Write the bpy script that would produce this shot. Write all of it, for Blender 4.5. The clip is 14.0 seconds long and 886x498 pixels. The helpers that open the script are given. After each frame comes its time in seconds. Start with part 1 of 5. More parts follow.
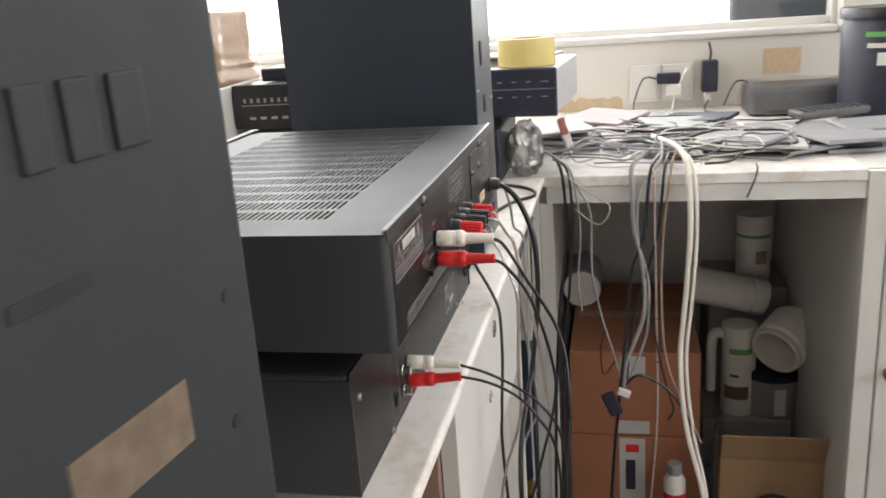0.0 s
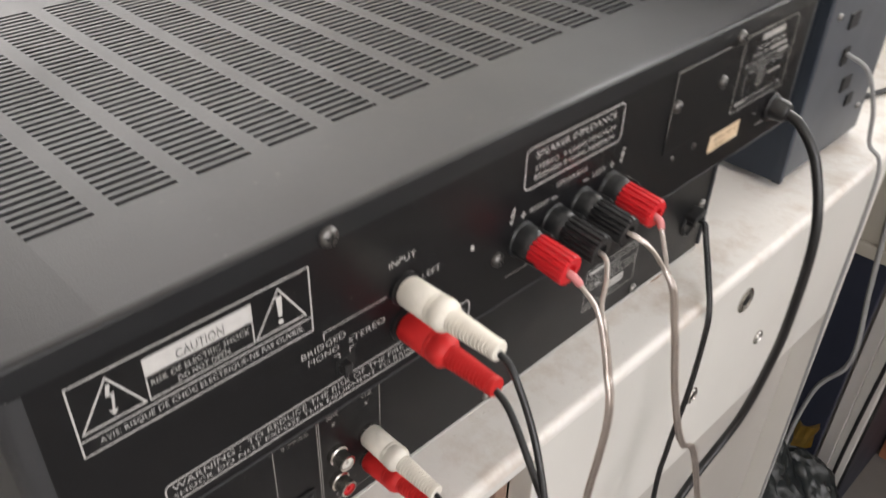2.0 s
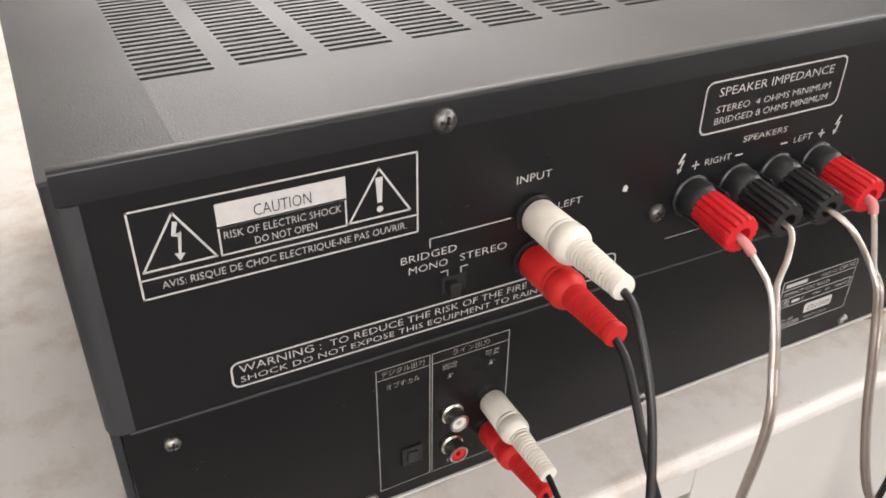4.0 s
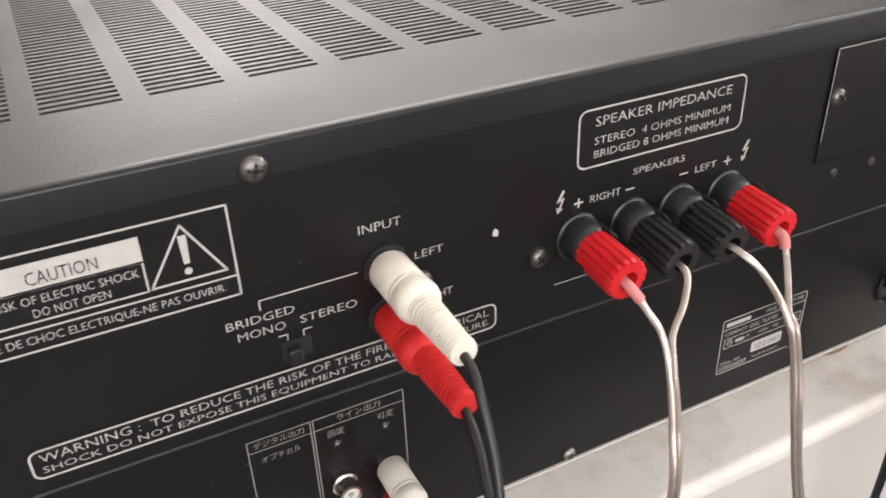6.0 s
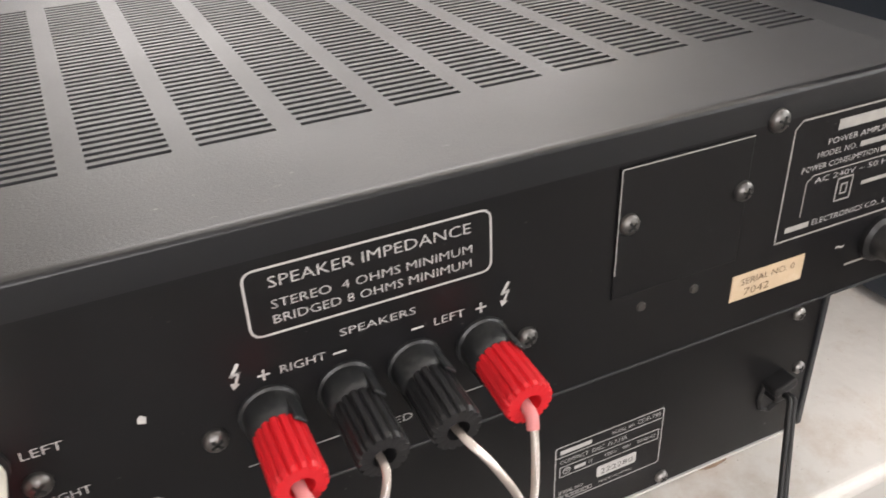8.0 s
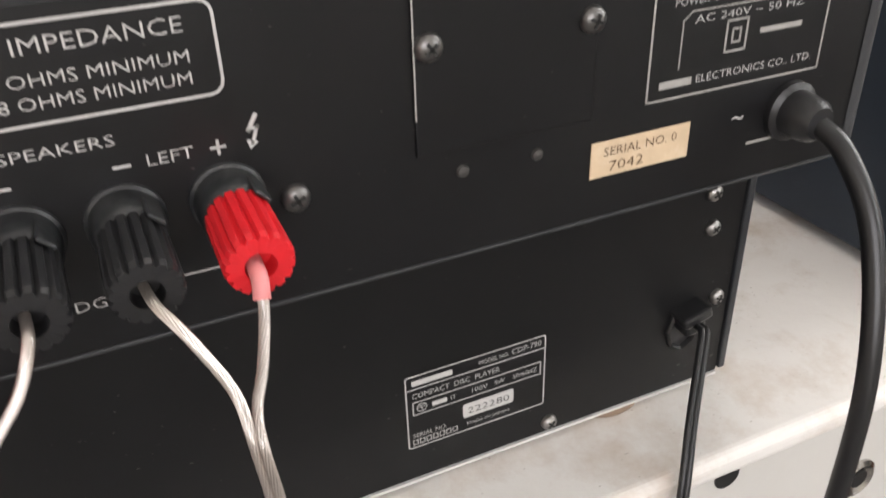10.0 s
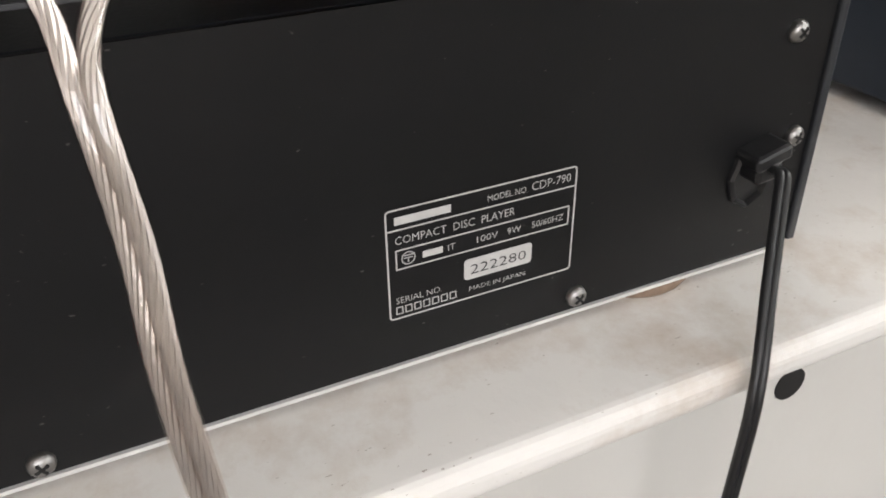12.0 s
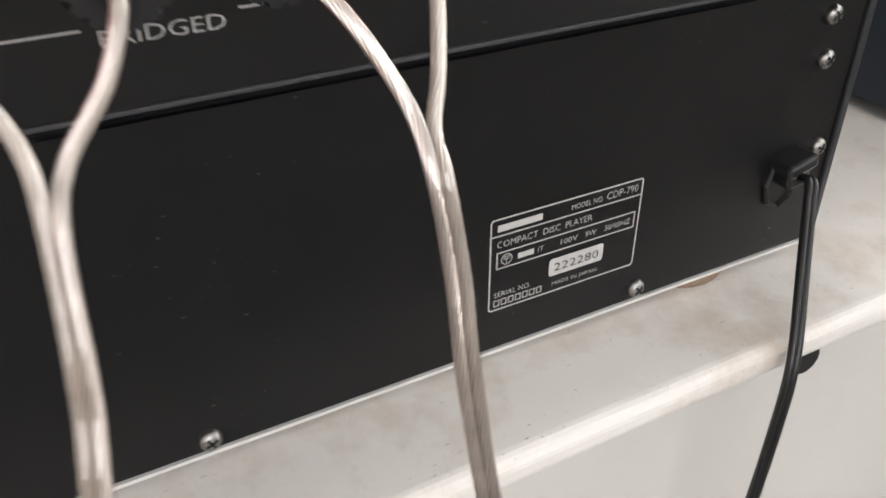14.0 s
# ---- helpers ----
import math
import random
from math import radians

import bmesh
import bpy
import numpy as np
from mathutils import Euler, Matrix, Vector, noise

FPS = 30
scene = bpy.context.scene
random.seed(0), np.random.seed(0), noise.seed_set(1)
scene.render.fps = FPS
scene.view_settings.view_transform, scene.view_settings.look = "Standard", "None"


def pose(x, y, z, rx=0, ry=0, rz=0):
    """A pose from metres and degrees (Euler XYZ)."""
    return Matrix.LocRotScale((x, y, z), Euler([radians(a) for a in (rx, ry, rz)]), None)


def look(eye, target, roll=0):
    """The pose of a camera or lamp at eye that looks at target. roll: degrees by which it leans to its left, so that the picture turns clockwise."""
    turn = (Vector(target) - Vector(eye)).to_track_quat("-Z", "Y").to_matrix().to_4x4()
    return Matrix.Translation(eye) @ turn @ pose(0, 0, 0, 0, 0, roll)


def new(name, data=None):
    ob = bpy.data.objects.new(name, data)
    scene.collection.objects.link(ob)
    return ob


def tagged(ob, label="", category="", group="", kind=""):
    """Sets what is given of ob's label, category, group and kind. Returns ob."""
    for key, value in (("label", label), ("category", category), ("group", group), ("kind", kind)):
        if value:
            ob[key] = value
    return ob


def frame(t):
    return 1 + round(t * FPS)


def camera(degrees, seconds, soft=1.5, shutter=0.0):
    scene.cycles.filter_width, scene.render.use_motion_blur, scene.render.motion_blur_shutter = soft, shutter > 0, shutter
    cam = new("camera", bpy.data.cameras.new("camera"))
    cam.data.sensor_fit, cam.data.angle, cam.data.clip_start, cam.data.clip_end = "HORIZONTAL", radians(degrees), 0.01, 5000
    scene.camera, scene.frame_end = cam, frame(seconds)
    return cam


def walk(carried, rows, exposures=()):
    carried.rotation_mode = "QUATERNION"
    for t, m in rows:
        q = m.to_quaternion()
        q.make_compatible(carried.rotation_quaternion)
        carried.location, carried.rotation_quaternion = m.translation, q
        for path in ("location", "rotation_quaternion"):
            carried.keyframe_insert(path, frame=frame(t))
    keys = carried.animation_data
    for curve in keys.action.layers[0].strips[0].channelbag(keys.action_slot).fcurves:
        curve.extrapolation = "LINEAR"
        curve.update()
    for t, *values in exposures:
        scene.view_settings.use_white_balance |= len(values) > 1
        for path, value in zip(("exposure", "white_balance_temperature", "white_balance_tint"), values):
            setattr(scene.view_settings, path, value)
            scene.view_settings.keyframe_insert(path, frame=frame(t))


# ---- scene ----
cam = camera(55.5, 14.0, 1.7, 0.35)
PATH = [
    (0, (0.141, -0.475, 1.183), (-0.275, 1.398, 0.617), -4.0),
    (0.5, (0.153, -0.338, 1.164), (-0.418, 1.481, 0.561), -4.0),
    (1, (0.176, -0.236, 1.144), (-0.628, 1.474, 0.489), -4.8),
    (1.2, (0.184, -0.182, 1.130), (-0.683, 1.491, 0.457), -4.2),
    (1.4, (0.190, -0.133, 1.123), (-0.789, 1.446, 0.382), -4.3),
    (1.5, (0.19, -0.108, 1.128), (-0.841, 1.394, 0.304), -4.0),
    (1.8, (0.185, -0.045, 1.166), (-0.953, 1.201, 0.092), -1.4),
    (2, (0.173, -0.025, 1.192), (-0.961, 1.144, 0.031), 1.8),
    (2.2, (0.156, -0.011, 1.210), (-0.972, 1.071, -0.037), 4.3),
    (2.5, (0.152, 0.001, 1.206), (-0.981, 1.037, -0.075), 7.6),
    (3, (0.182, 0.0, 1.187), (-1.09, 0.93, -0.045), 7.4),
    (3.2, (0.188, -0.001, 1.174), (-1.161, 0.888, -0.006), 6.1),
    (5.3, (0.189, 0.037, 1.125), (-1.357, 0.796, 0.109), -1.8),
    (5.5, (0.186, 0.044, 1.126), (-1.357, 0.812, 0.112), -1.8),
    (6, (0.186, 0.061, 1.128), (-1.366, 0.82, 0.121), -2.3),
    (6.5, (0.188, 0.085, 1.133), (-1.372, 0.828, 0.125), -2.6),
    (7, (0.178, 0.117, 1.138), (-1.392, 0.833, 0.128), -2.9),
    (7.5, (0.17, 0.147, 1.139), (-1.399, 0.857, 0.121), -2.8),
    (8, (0.165, 0.173, 1.139), (-1.4, 0.88, 0.114), -2.5),
    (8.2, (0.164, 0.181, 1.136), (-1.399, 0.889, 0.109), -2.4),
    (10.3, (0.159, 0.237, 1.059), (-1.413, 0.929, 0.036), -1.9),
    (10.5, (0.157, 0.229, 1.046), (-1.413, 0.939, 0.032), -1.3),
    (11, (0.151, 0.224, 1.031), (-1.398, 0.949, -0.006), -0.5),
    (11.5, (0.141, 0.235, 1.013), (-1.418, 0.952, -0.015), -1.1),
    (12, (0.12, 0.247, 0.999), (-1.411, 0.982, -0.057), -0.8),
    (12.5, (0.101, 0.246, 0.987), (-1.413, 1.013, -0.071), -0.7),
    (13, (0.096, 0.244, 0.984), (-1.398, 1.026, -0.091), -0.7),
    (13.5, (0.102, 0.234, 0.996), (-1.381, 1.026, -0.088), -0.5),
    (14, (0.128, 0.205, 1.022), (-1.348, 0.998, -0.068), -0.2),
]
walk(cam, [(t, look(eye, target, roll)) for t, eye, target, roll in PATH],
    [(0.0, -0.08, 6500, 10), (1.2, -0.12, 6550, 11), (2.2, -0.02, 6650, 12), (3.2, 0.08, 6700, 13), (8.2, 0.10, 6700, 13), (10.5, 0.04, 6550, 11.5), (12.0, -0.03, 6500, 10.5), (14.0, -0.03, 6500, 10.5)])

# ---- world and light ----
world = bpy.data.worlds.new("world")
scene.world = world
world.use_nodes = True
wn = world.node_tree
sky = wn.nodes.new("ShaderNodeTexSky")
sky.sky_type, sky.sun_disc, sky.sun_elevation, sky.sun_rotation = "NISHITA", False, radians(40), radians(20)
wn.links.new(sky.outputs[0], wn.nodes["Background"].inputs[0])
wn.nodes["Background"].inputs[1].default_value = 0.12


def area_lamp(name, m, sx, sy, power, colour):
    data = bpy.data.lights.new(name, "AREA")
    data.shape, data.size, data.size_y, data.energy, data.color = "RECTANGLE", sx, sy, power, colour
    ob = new(name, data)
    ob.matrix_world = m
    return ob


# daylight in the opening of the desk window and of the window across the room
area_lamp("window_daylight", look((-0.44, 2.08, 1.78), (-0.44, 0.0, 1.78)), 1.72, 1.36, 41, (1.0, 0.985, 0.965))
# lamp of an unseen window, added to brighten the right of the rear panels
area_lamp("added_window_daylight", look((1.75, 2.08, 1.78), (1.75, 0.0, 1.78)), 1.3, 1.36, 14, (0.96, 0.98, 1.0))
area_lamp("side_window_daylight", look((2.70, -0.65, 1.75), (0.0, -0.65, 1.75)), 2.6, 1.36, 60, (1.0, 0.965, 0.965))
area_lamp("west_window_daylight", look((-2.08, 0.98, 1.80), (0.0, 0.98, 1.80)), 1.7, 1.26, 34, (1.0, 0.95, 0.90))

# ---- materials ----


def material(name, colour, rough=0.5, metal=0.0, spec=0.5, scale=40.0, vary=0.15, bump=0.0, bump_scale=400.0, stain=0.0, stain_colour=(0.2, 0.15, 0.1), stain_scale=6.0, coat=0.0, rough_vary=0.1, speck=0.0, speck_colour=(0.2, 0.16, 0.12), speck_scale=700.0, speck_cut=0.86, stain_from=0.52):
    m = bpy.data.materials.new(name)
    m.use_nodes = True
    nt = m.node_tree
    b = nt.nodes["Principled BSDF"]
    b.inputs["Roughness"].default_value = rough
    b.inputs["Metallic"].default_value = metal
    b.inputs["Specular IOR Level"].default_value = spec
    b.inputs["Coat Weight"].default_value = coat
    co = nt.nodes.new("ShaderNodeTexCoord")
    n1 = nt.nodes.new("ShaderNodeTexNoise")
    n1.inputs["Scale"].default_value, n1.inputs["Detail"].default_value = scale, 6
    nt.links.new(co.outputs["Object"], n1.inputs["Vector"])
    mix = nt.nodes.new("ShaderNodeMix")
    mix.data_type = "RGBA"
    mix.inputs[6].default_value = (*[c * (1 - vary) for c in colour], 1)
    mix.inputs[7].default_value = (*[min(1, c * (1 + vary)) for c in colour], 1)
    nt.links.new(n1.outputs[0], mix.inputs[0])
    out = mix.outputs[2]
    if stain > 0:
        n2 = nt.nodes.new("ShaderNodeTexNoise")
        n2.inputs["Scale"].default_value, n2.inputs["Detail"].default_value, n2.inputs["Roughness"].default_value = stain_scale, 8, 0.7
        nt.links.new(co.outputs["Object"], n2.inputs["Vector"])
        ramp = nt.nodes.new("ShaderNodeMapRange")
        ramp.inputs[1].default_value, ramp.inputs[2].default_value, ramp.inputs[3].default_value, ramp.inputs[4].default_value = stain_from, stain_from + 0.24, 0.0, stain
        nt.links.new(n2.outputs[0], ramp.inputs[0])
        mix2 = nt.nodes.new("ShaderNodeMix")
        mix2.data_type = "RGBA"
        mix2.inputs[7].default_value = (*stain_colour, 1)
        nt.links.new(out, mix2.inputs[6])
        nt.links.new(ramp.outputs[0], mix2.inputs[0])
        out = mix2.outputs[2]
    if speck:
        # thin fibres and specks: stretched noise, cut high, only in some patches
        mp = nt.nodes.new("ShaderNodeMapping")
        mp.inputs["Rotation"].default_value, mp.inputs["Scale"].default_value = (0.6, 0.4, 0.9), (1.0, 0.35, 0.8)
        nt.links.new(co.outputs["Object"], mp.inputs["Vector"])
        n5 = nt.nodes.new("ShaderNodeTexNoise")
        n5.inputs["Scale"].default_value, n5.inputs["Detail"].default_value = speck_scale, 1.5
        nt.links.new(mp.outputs[0], n5.inputs["Vector"])
        n6 = nt.nodes.new("ShaderNodeTexNoise")
        n6.inputs["Scale"].default_value, n6.inputs["Detail"].default_value = 25.0, 3
        nt.links.new(co.outputs["Object"], n6.inputs["Vector"])
        ad = nt.nodes.new("ShaderNodeMath")
        ad.operation, ad.inputs[1].default_value = "MULTIPLY_ADD", 0.25
        nt.links.new(n6.outputs[0], ad.inputs[0])
        nt.links.new(n5.outputs[0], ad.inputs[2])
        cut = nt.nodes.new("ShaderNodeMapRange")
        cut.inputs[1].default_value, cut.inputs[2].default_value, cut.inputs[3].default_value, cut.inputs[4].default_value = speck_cut, speck_cut + 0.05, 0.0, speck
        nt.links.new(ad.outputs[0], cut.inputs[0])
        mix3 = nt.nodes.new("ShaderNodeMix")
        mix3.data_type = "RGBA"
        mix3.inputs[7].default_value = (*speck_colour, 1)
        nt.links.new(out, mix3.inputs[6])
        nt.links.new(cut.outputs[0], mix3.inputs[0])
        out = mix3.outputs[2]
    nt.links.new(out, b.inputs["Base Color"])
    if rough_vary:
        mr = nt.nodes.new("ShaderNodeMapRange")
        mr.inputs[3].default_value, mr.inputs[4].default_value = max(0.02, rough - rough_vary), min(1, rough + rough_vary)
        n3 = nt.nodes.new("ShaderNodeTexNoise")
        n3.inputs["Scale"].default_value, n3.inputs["Detail"].default_value = scale * 0.4, 5
        nt.links.new(co.outputs["Object"], n3.inputs["Vector"])
        nt.links.new(n3.outputs[0], mr.inputs[0])
        nt.links.new(mr.outputs[0], b.inputs["Roughness"])
    if bump:
        n4 = nt.nodes.new("ShaderNodeTexNoise")
        n4.inputs["Scale"].default_value, n4.inputs["Detail"].default_value = bump_scale, 4
        nt.links.new(co.outputs["Object"], n4.inputs["Vector"])
        bp = nt.nodes.new("ShaderNodeBump")
        bp.inputs["Strength"].default_value, bp.inputs["Distance"].default_value = bump, 0.001
        nt.links.new(n4.outputs[0], bp.inputs["Height"])
        nt.links.new(bp.outputs[0], b.inputs["Normal"])
    return m


M_COVER = material("satin_black_cover", (0.028, 0.029, 0.032), 0.49, 0, 0.6, 30, 0.1, 0.12, 1500, 0.2, (0.06, 0.057, 0.054), 9, speck=0.3, speck_colour=(0.2, 0.19, 0.18), speck_scale=700, speck_cut=0.88)
M_FOLD = material("folded_steel_edge", (0.011, 0.0118, 0.0135), 0.30, 0, 0.45, 30, 0.1, 0.05, 1500, rough_vary=0.05)
M_PANEL = material("matt_black_panel", (0.0066, 0.0066, 0.0074), 0.34, 0, 0.34, 60, 0.2, 0.05, 1800, 0.25, (0.015, 0.014, 0.014), 14, rough_vary=0.05, speck=0.35, speck_colour=(0.16, 0.15, 0.14), speck_scale=1100, speck_cut=0.9)
M_CDPANEL = material("black_steel_panel", (0.0060, 0.0060, 0.0066), 0.36, 0, 0.30, 50, 0.2, 0.05, 1500, 0.2, (0.014, 0.013, 0.013), 18, rough_vary=0.05, speck=0.45, speck_colour=(0.2, 0.19, 0.18), speck_scale=1000, speck_cut=0.89)
M_CDCOVER = material("black_vinyl_cover", (0.024, 0.026, 0.030), 0.33, 0, 0.5, 50, 0.2, 0.12, 900)
M_DARK = material("dark_inside", (0.012, 0.012, 0.012), 0.6)
M_PRINT = material("white_print", (0.50, 0.49, 0.475), 0.6, 0, 0.3, 300, 0.15)
M_PRINTDIM = material("grey_print", (0.34, 0.33, 0.31), 0.6, 0, 0.3, 300, 0.2)
M_STEEL = material("zinc_screw", (0.32, 0.31, 0.30), 0.35, 1.0, 0.5, 200, 0.25, 0.1, 2000)
M_BLKSCREW = material("black_oxide_screw", (0.15, 0.145, 0.14), 0.32, 0.85, 0.5, 200, 0.3)
M_NICKEL = material("nickel", (0.55, 0.53, 0.50), 0.22, 1.0, 0.5, 100, 0.15)
M_RED = material("red_plastic", (0.62, 0.015, 0.022), 0.38, 0, 0.5, 120, 0.12, 0.05, 800)
M_REDRUB = material("red_rubber", (0.60, 0.02, 0.02), 0.5, 0, 0.45, 120, 0.12, 0.08, 900)
M_BLK = material("black_plastic", (0.014, 0.014, 0.015), 0.36, 0, 0.5, 120, 0.2, 0.05, 800)
M_COLLAR = material("dark_grey_plastic", (0.017, 0.018, 0.019), 0.36, 0, 0.5, 120, 0.3, 0.1, 600, 0.5, (0.09, 0.09, 0.085), 90)
M_CREAM = material("ivory_rubber", (0.79, 0.75, 0.67), 0.5, 0, 0.45, 150, 0.06, 0.08, 700, 0.3, (0.48, 0.42, 0.33), 60, speck=0.7, speck_colour=(0.16, 0.12, 0.09), speck_scale=1000, speck_cut=0.87)
M_CORD = material("black_cord", (0.012, 0.012, 0.013), 0.32, 0, 0.5, 60, 0.2)
M_STRAND = material("tinned_copper_strands", (0.56, 0.53, 0.505), 0.32, 0.8, 0.5, 240, 0.3, 0.1, 900, 0.6, (0.47, 0.385, 0.34), 28)
M_COPPER = material("tinned_wire", (0.62, 0.50, 0.44), 0.3, 0.6, 0.5, 300, 0.3)
M_PINK = material("pink_sleeve", (0.62, 0.22, 0.22), 0.45, 0.0, 0.5, 100, 0.1)
M_LEDGE = material("white_paint_worn", (0.76, 0.735, 0.70), 0.58, 0, 0.45, 18, 0.05, 0.45, 90, 0.75, (0.52, 0.43, 0.35), 24, speck=0.6, speck_colour=(0.25, 0.19, 0.14), speck_scale=1200, speck_cut=0.865, stain_from=0.47)
M_WHITE = material("white_painted_board", (0.63, 0.615, 0.58), 0.5, 0, 0.4, 12, 0.05, 0.1, 150, 0.2, (0.5, 0.46, 0.4), 7)
M_RAW = material("raw_chipboard", (0.30, 0.20, 0.15), 0.8, 0, 0.3, 220, 0.35, 0.3, 300)
M_WALL = material("cream_wall", (0.67, 0.64, 0.585), 0.85, 0, 0.3, 5, 0.04, 0.1, 90, 0.2, (0.64, 0.57, 0.47), 3)
# white board paint, greyed to hold the shade below the apron
M_LOWER = material("shaded_white_paint", (0.46, 0.44, 0.41), 0.5, 0, 0.4, 12, 0.06, 0.1, 150, 0.3, (0.38, 0.34, 0.30), 7)
M_BACKPLATE = material("grey_blue_steel", (0.085, 0.092, 0.105), 0.45, 0.2, 0.5, 30, 0.15, 0.05, 400)
M_ALU = material("bright_cut_steel", (0.72, 0.71, 0.69), 0.4, 0.3, 0.5, 60, 0.1)
# cream paint, darkened to imitate shade from the worktop overhang
M_DRAWER = material("shaded_cream_paint", (0.44, 0.41, 0.35), 0.55, 0, 0.4, 12, 0.08, 0.1, 150, 0.4, (0.34, 0.30, 0.24), 7)
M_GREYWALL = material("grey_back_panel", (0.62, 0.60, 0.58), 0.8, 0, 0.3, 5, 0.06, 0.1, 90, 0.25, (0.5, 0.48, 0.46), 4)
M_CEIL = material("white_ceiling", (0.82, 0.81, 0.79), 0.9, 0, 0.2, 4, 0.03)
M_FLOOR = material("grey_floor", (0.22, 0.21, 0.20), 0.6, 0, 0.4, 7, 0.2, 0.1, 60)
M_CARD = material("brown_cardboard", (0.31, 0.195, 0.108), 0.75, 0, 0.3, 14, 0.12, 0.2, 120, 0.4, (0.24, 0.145, 0.08), 8, stain_from=0.46)
M_REDCARD = material("reddish_cardboard", (0.33, 0.14, 0.075), 0.75, 0, 0.3, 10, 0.1, 0.15, 150, 0.2, (0.26, 0.11, 0.06), 6)
M_VINYL = material("grey_vinyl_cabinet", (0.029, 0.032, 0.0345), 0.6, 0, 0.3, 40, 0.08, 0.2, 700, 0.2, (0.055, 0.055, 0.055), 9)
M_TAPE = material("yellowed_label", (0.30, 0.21, 0.15), 0.6, 0, 0.4, 50, 0.2, 0.1, 100, 0.6, (0.38, 0.30, 0.22), 30)
M_TOWER = material("blue_black_steel", (0.021, 0.029, 0.042), 0.5, 0, 0.45, 20, 0.1, 0.1, 900)
M_YELLOW = material("yellow_tape", (0.72, 0.58, 0.22), 0.4, 0, 0.5, 40, 0.08, 0.05, 300)
M_WPLASTIC = material("white_plastic", (0.68, 0.66, 0.62), 0.4, 0, 0.5, 60, 0.06)
M_PAPER = material("paper", (0.50, 0.48, 0.46), 0.75, 0, 0.3, 30, 0.1)
M_PAPERG = material("grey_sleeve", (0.30, 0.30, 0.31), 0.5, 0, 0.4, 30, 0.2)
# plastic of several things; also the dark that stands for shade in the bay
M_NAVY = material("navy_plastic_and_shade", (0.02, 0.024, 0.04), 0.45, 0, 0.5, 30, 0.2)
M_GREY = material("grey_plastic", (0.28, 0.28, 0.28), 0.5, 0, 0.4, 60, 0.1)
M_GREEN = material("green_print", (0.13, 0.36, 0.10), 0.5)
M_STICKER = material("cream_sticker", (0.60, 0.46, 0.31), 0.65, 0, 0.3, 120, 0.2, 0.1, 300, 0.6, (0.70, 0.60, 0.46), 130)
M_OUTSIDE = material("outside_grey", (0.10, 0.11, 0.13), 0.8)


def glass_material(name, rough, colour, alpha):
    m = bpy.data.materials.new(name)
    m.use_nodes = True
    nt = m.node_tree
    out = nt.nodes["Material Output"]
    tr = nt.nodes.new("ShaderNodeBsdfTransparent")
    gl = nt.nodes.new("ShaderNodeBsdfGlossy")
    gl.inputs["Roughness"].default_value = rough
    tr.inputs[0].default_value = (*colour, 1)
    mx = nt.nodes.new("ShaderNodeMixShader")
    mx.inputs[0].default_value = alpha
    nt.links.new(tr.outputs[0], mx.inputs[1])
    nt.links.new(gl.outputs[0], mx.inputs[2])
    nt.links.new(mx.outputs[0], out.inputs[0])
    if rough > 0.05:
        co = nt.nodes.new("ShaderNodeTexCoord")
        n = nt.nodes.new("ShaderNodeTexNoise")
        n.inputs["Scale"].default_value, n.inputs["Detail"].default_value = 9, 5
        mp = nt.nodes.new("ShaderNodeMapping")
        mp.inputs["Scale"].default_value, mp.inputs["Rotation"].default_value = (1.0, 1.0, 7.0), (0.12, 0, 0)
        nt.links.new(co.outputs["Object"], mp.inputs["Vector"])
        nt.links.new(mp.outputs[0], n.inputs["Vector"])
        bp = nt.nodes.new("ShaderNodeBump")
        bp.inputs["Strength"].default_value, bp.inputs["Distance"].default_value = 0.9, 0.01
        nt.links.new(n.outputs[0], bp.inputs["Height"])
        nt.links.new(bp.outputs[0], gl.inputs["Normal"])
    return m


M_RAWEDGE = material("brown_black_plate", (0.05, 0.036, 0.028), 0.45, 0, 0.5, 60, 0.2)
M_GLASS = glass_material("window_glass", 0.0, (0.97, 0.98, 0.98), 0.06)
M_FILM = glass_material("stretch_film", 0.08, (0.97, 0.96, 0.94), 0.05)
M_SHEATH = glass_material("clear_wire_sheath", 0.04, (0.97, 0.94, 0.92), 0.10)
M_BAND = glass_material("film_band", 0.10, (0.96, 0.95, 0.94), 0.20)

# ---- mesh helpers ----


def finish(name, bm, mat, parent=None, label="", smooth=False):
    me = bpy.data.meshes.new(name)
    bm.to_mesh(me)
    bm.free()
    for m in mat if isinstance(mat, (list, tuple)) else [mat]:
        me.materials.append(m)
    if smooth:
        for p in me.polygons:
            p.use_smooth = True
        me.set_sharp_from_angle(angle=radians(40))
    ob = new(name, me)
    if parent is not None:
        ob.parent = parent
    if label:
        ob["label"] = label
    return ob


def part(name, bm, mat, parent, label="", smooth=False):
    return finish(name, bm, mat, parent, label, smooth)


def thing(name, label, category, group="", kind=""):
    return tagged(new(name), label, category, group, kind)


def box(x0, x1, y0, y1, z0, z1, bevel=0.0, bm=None, m=None, seg=2):
    """A bevelled block; m turns and moves it."""
    b = bmesh.new()
    bmesh.ops.create_cube(b, size=1)
    for v in b.verts:
        v.co = Vector(((x0 + x1) / 2 + v.co.x * (x1 - x0), (y0 + y1) / 2 + v.co.y * (y1 - y0), (z0 + z1) / 2 + v.co.z * (z1 - z0)))
    if bevel:
        bmesh.ops.bevel(b, geom=b.edges[:], offset=bevel, segments=seg, affect="EDGES", profile=0.5)
    if m is not None:
        b.transform(m)
    return merge(bm, b)


def merge(bm, b):
    if bm is None:
        return b
    me = bpy.data.meshes.new("scratch")
    b.to_mesh(me)
    b.free()
    bm.from_mesh(me)
    bpy.data.meshes.remove(me)
    return bm


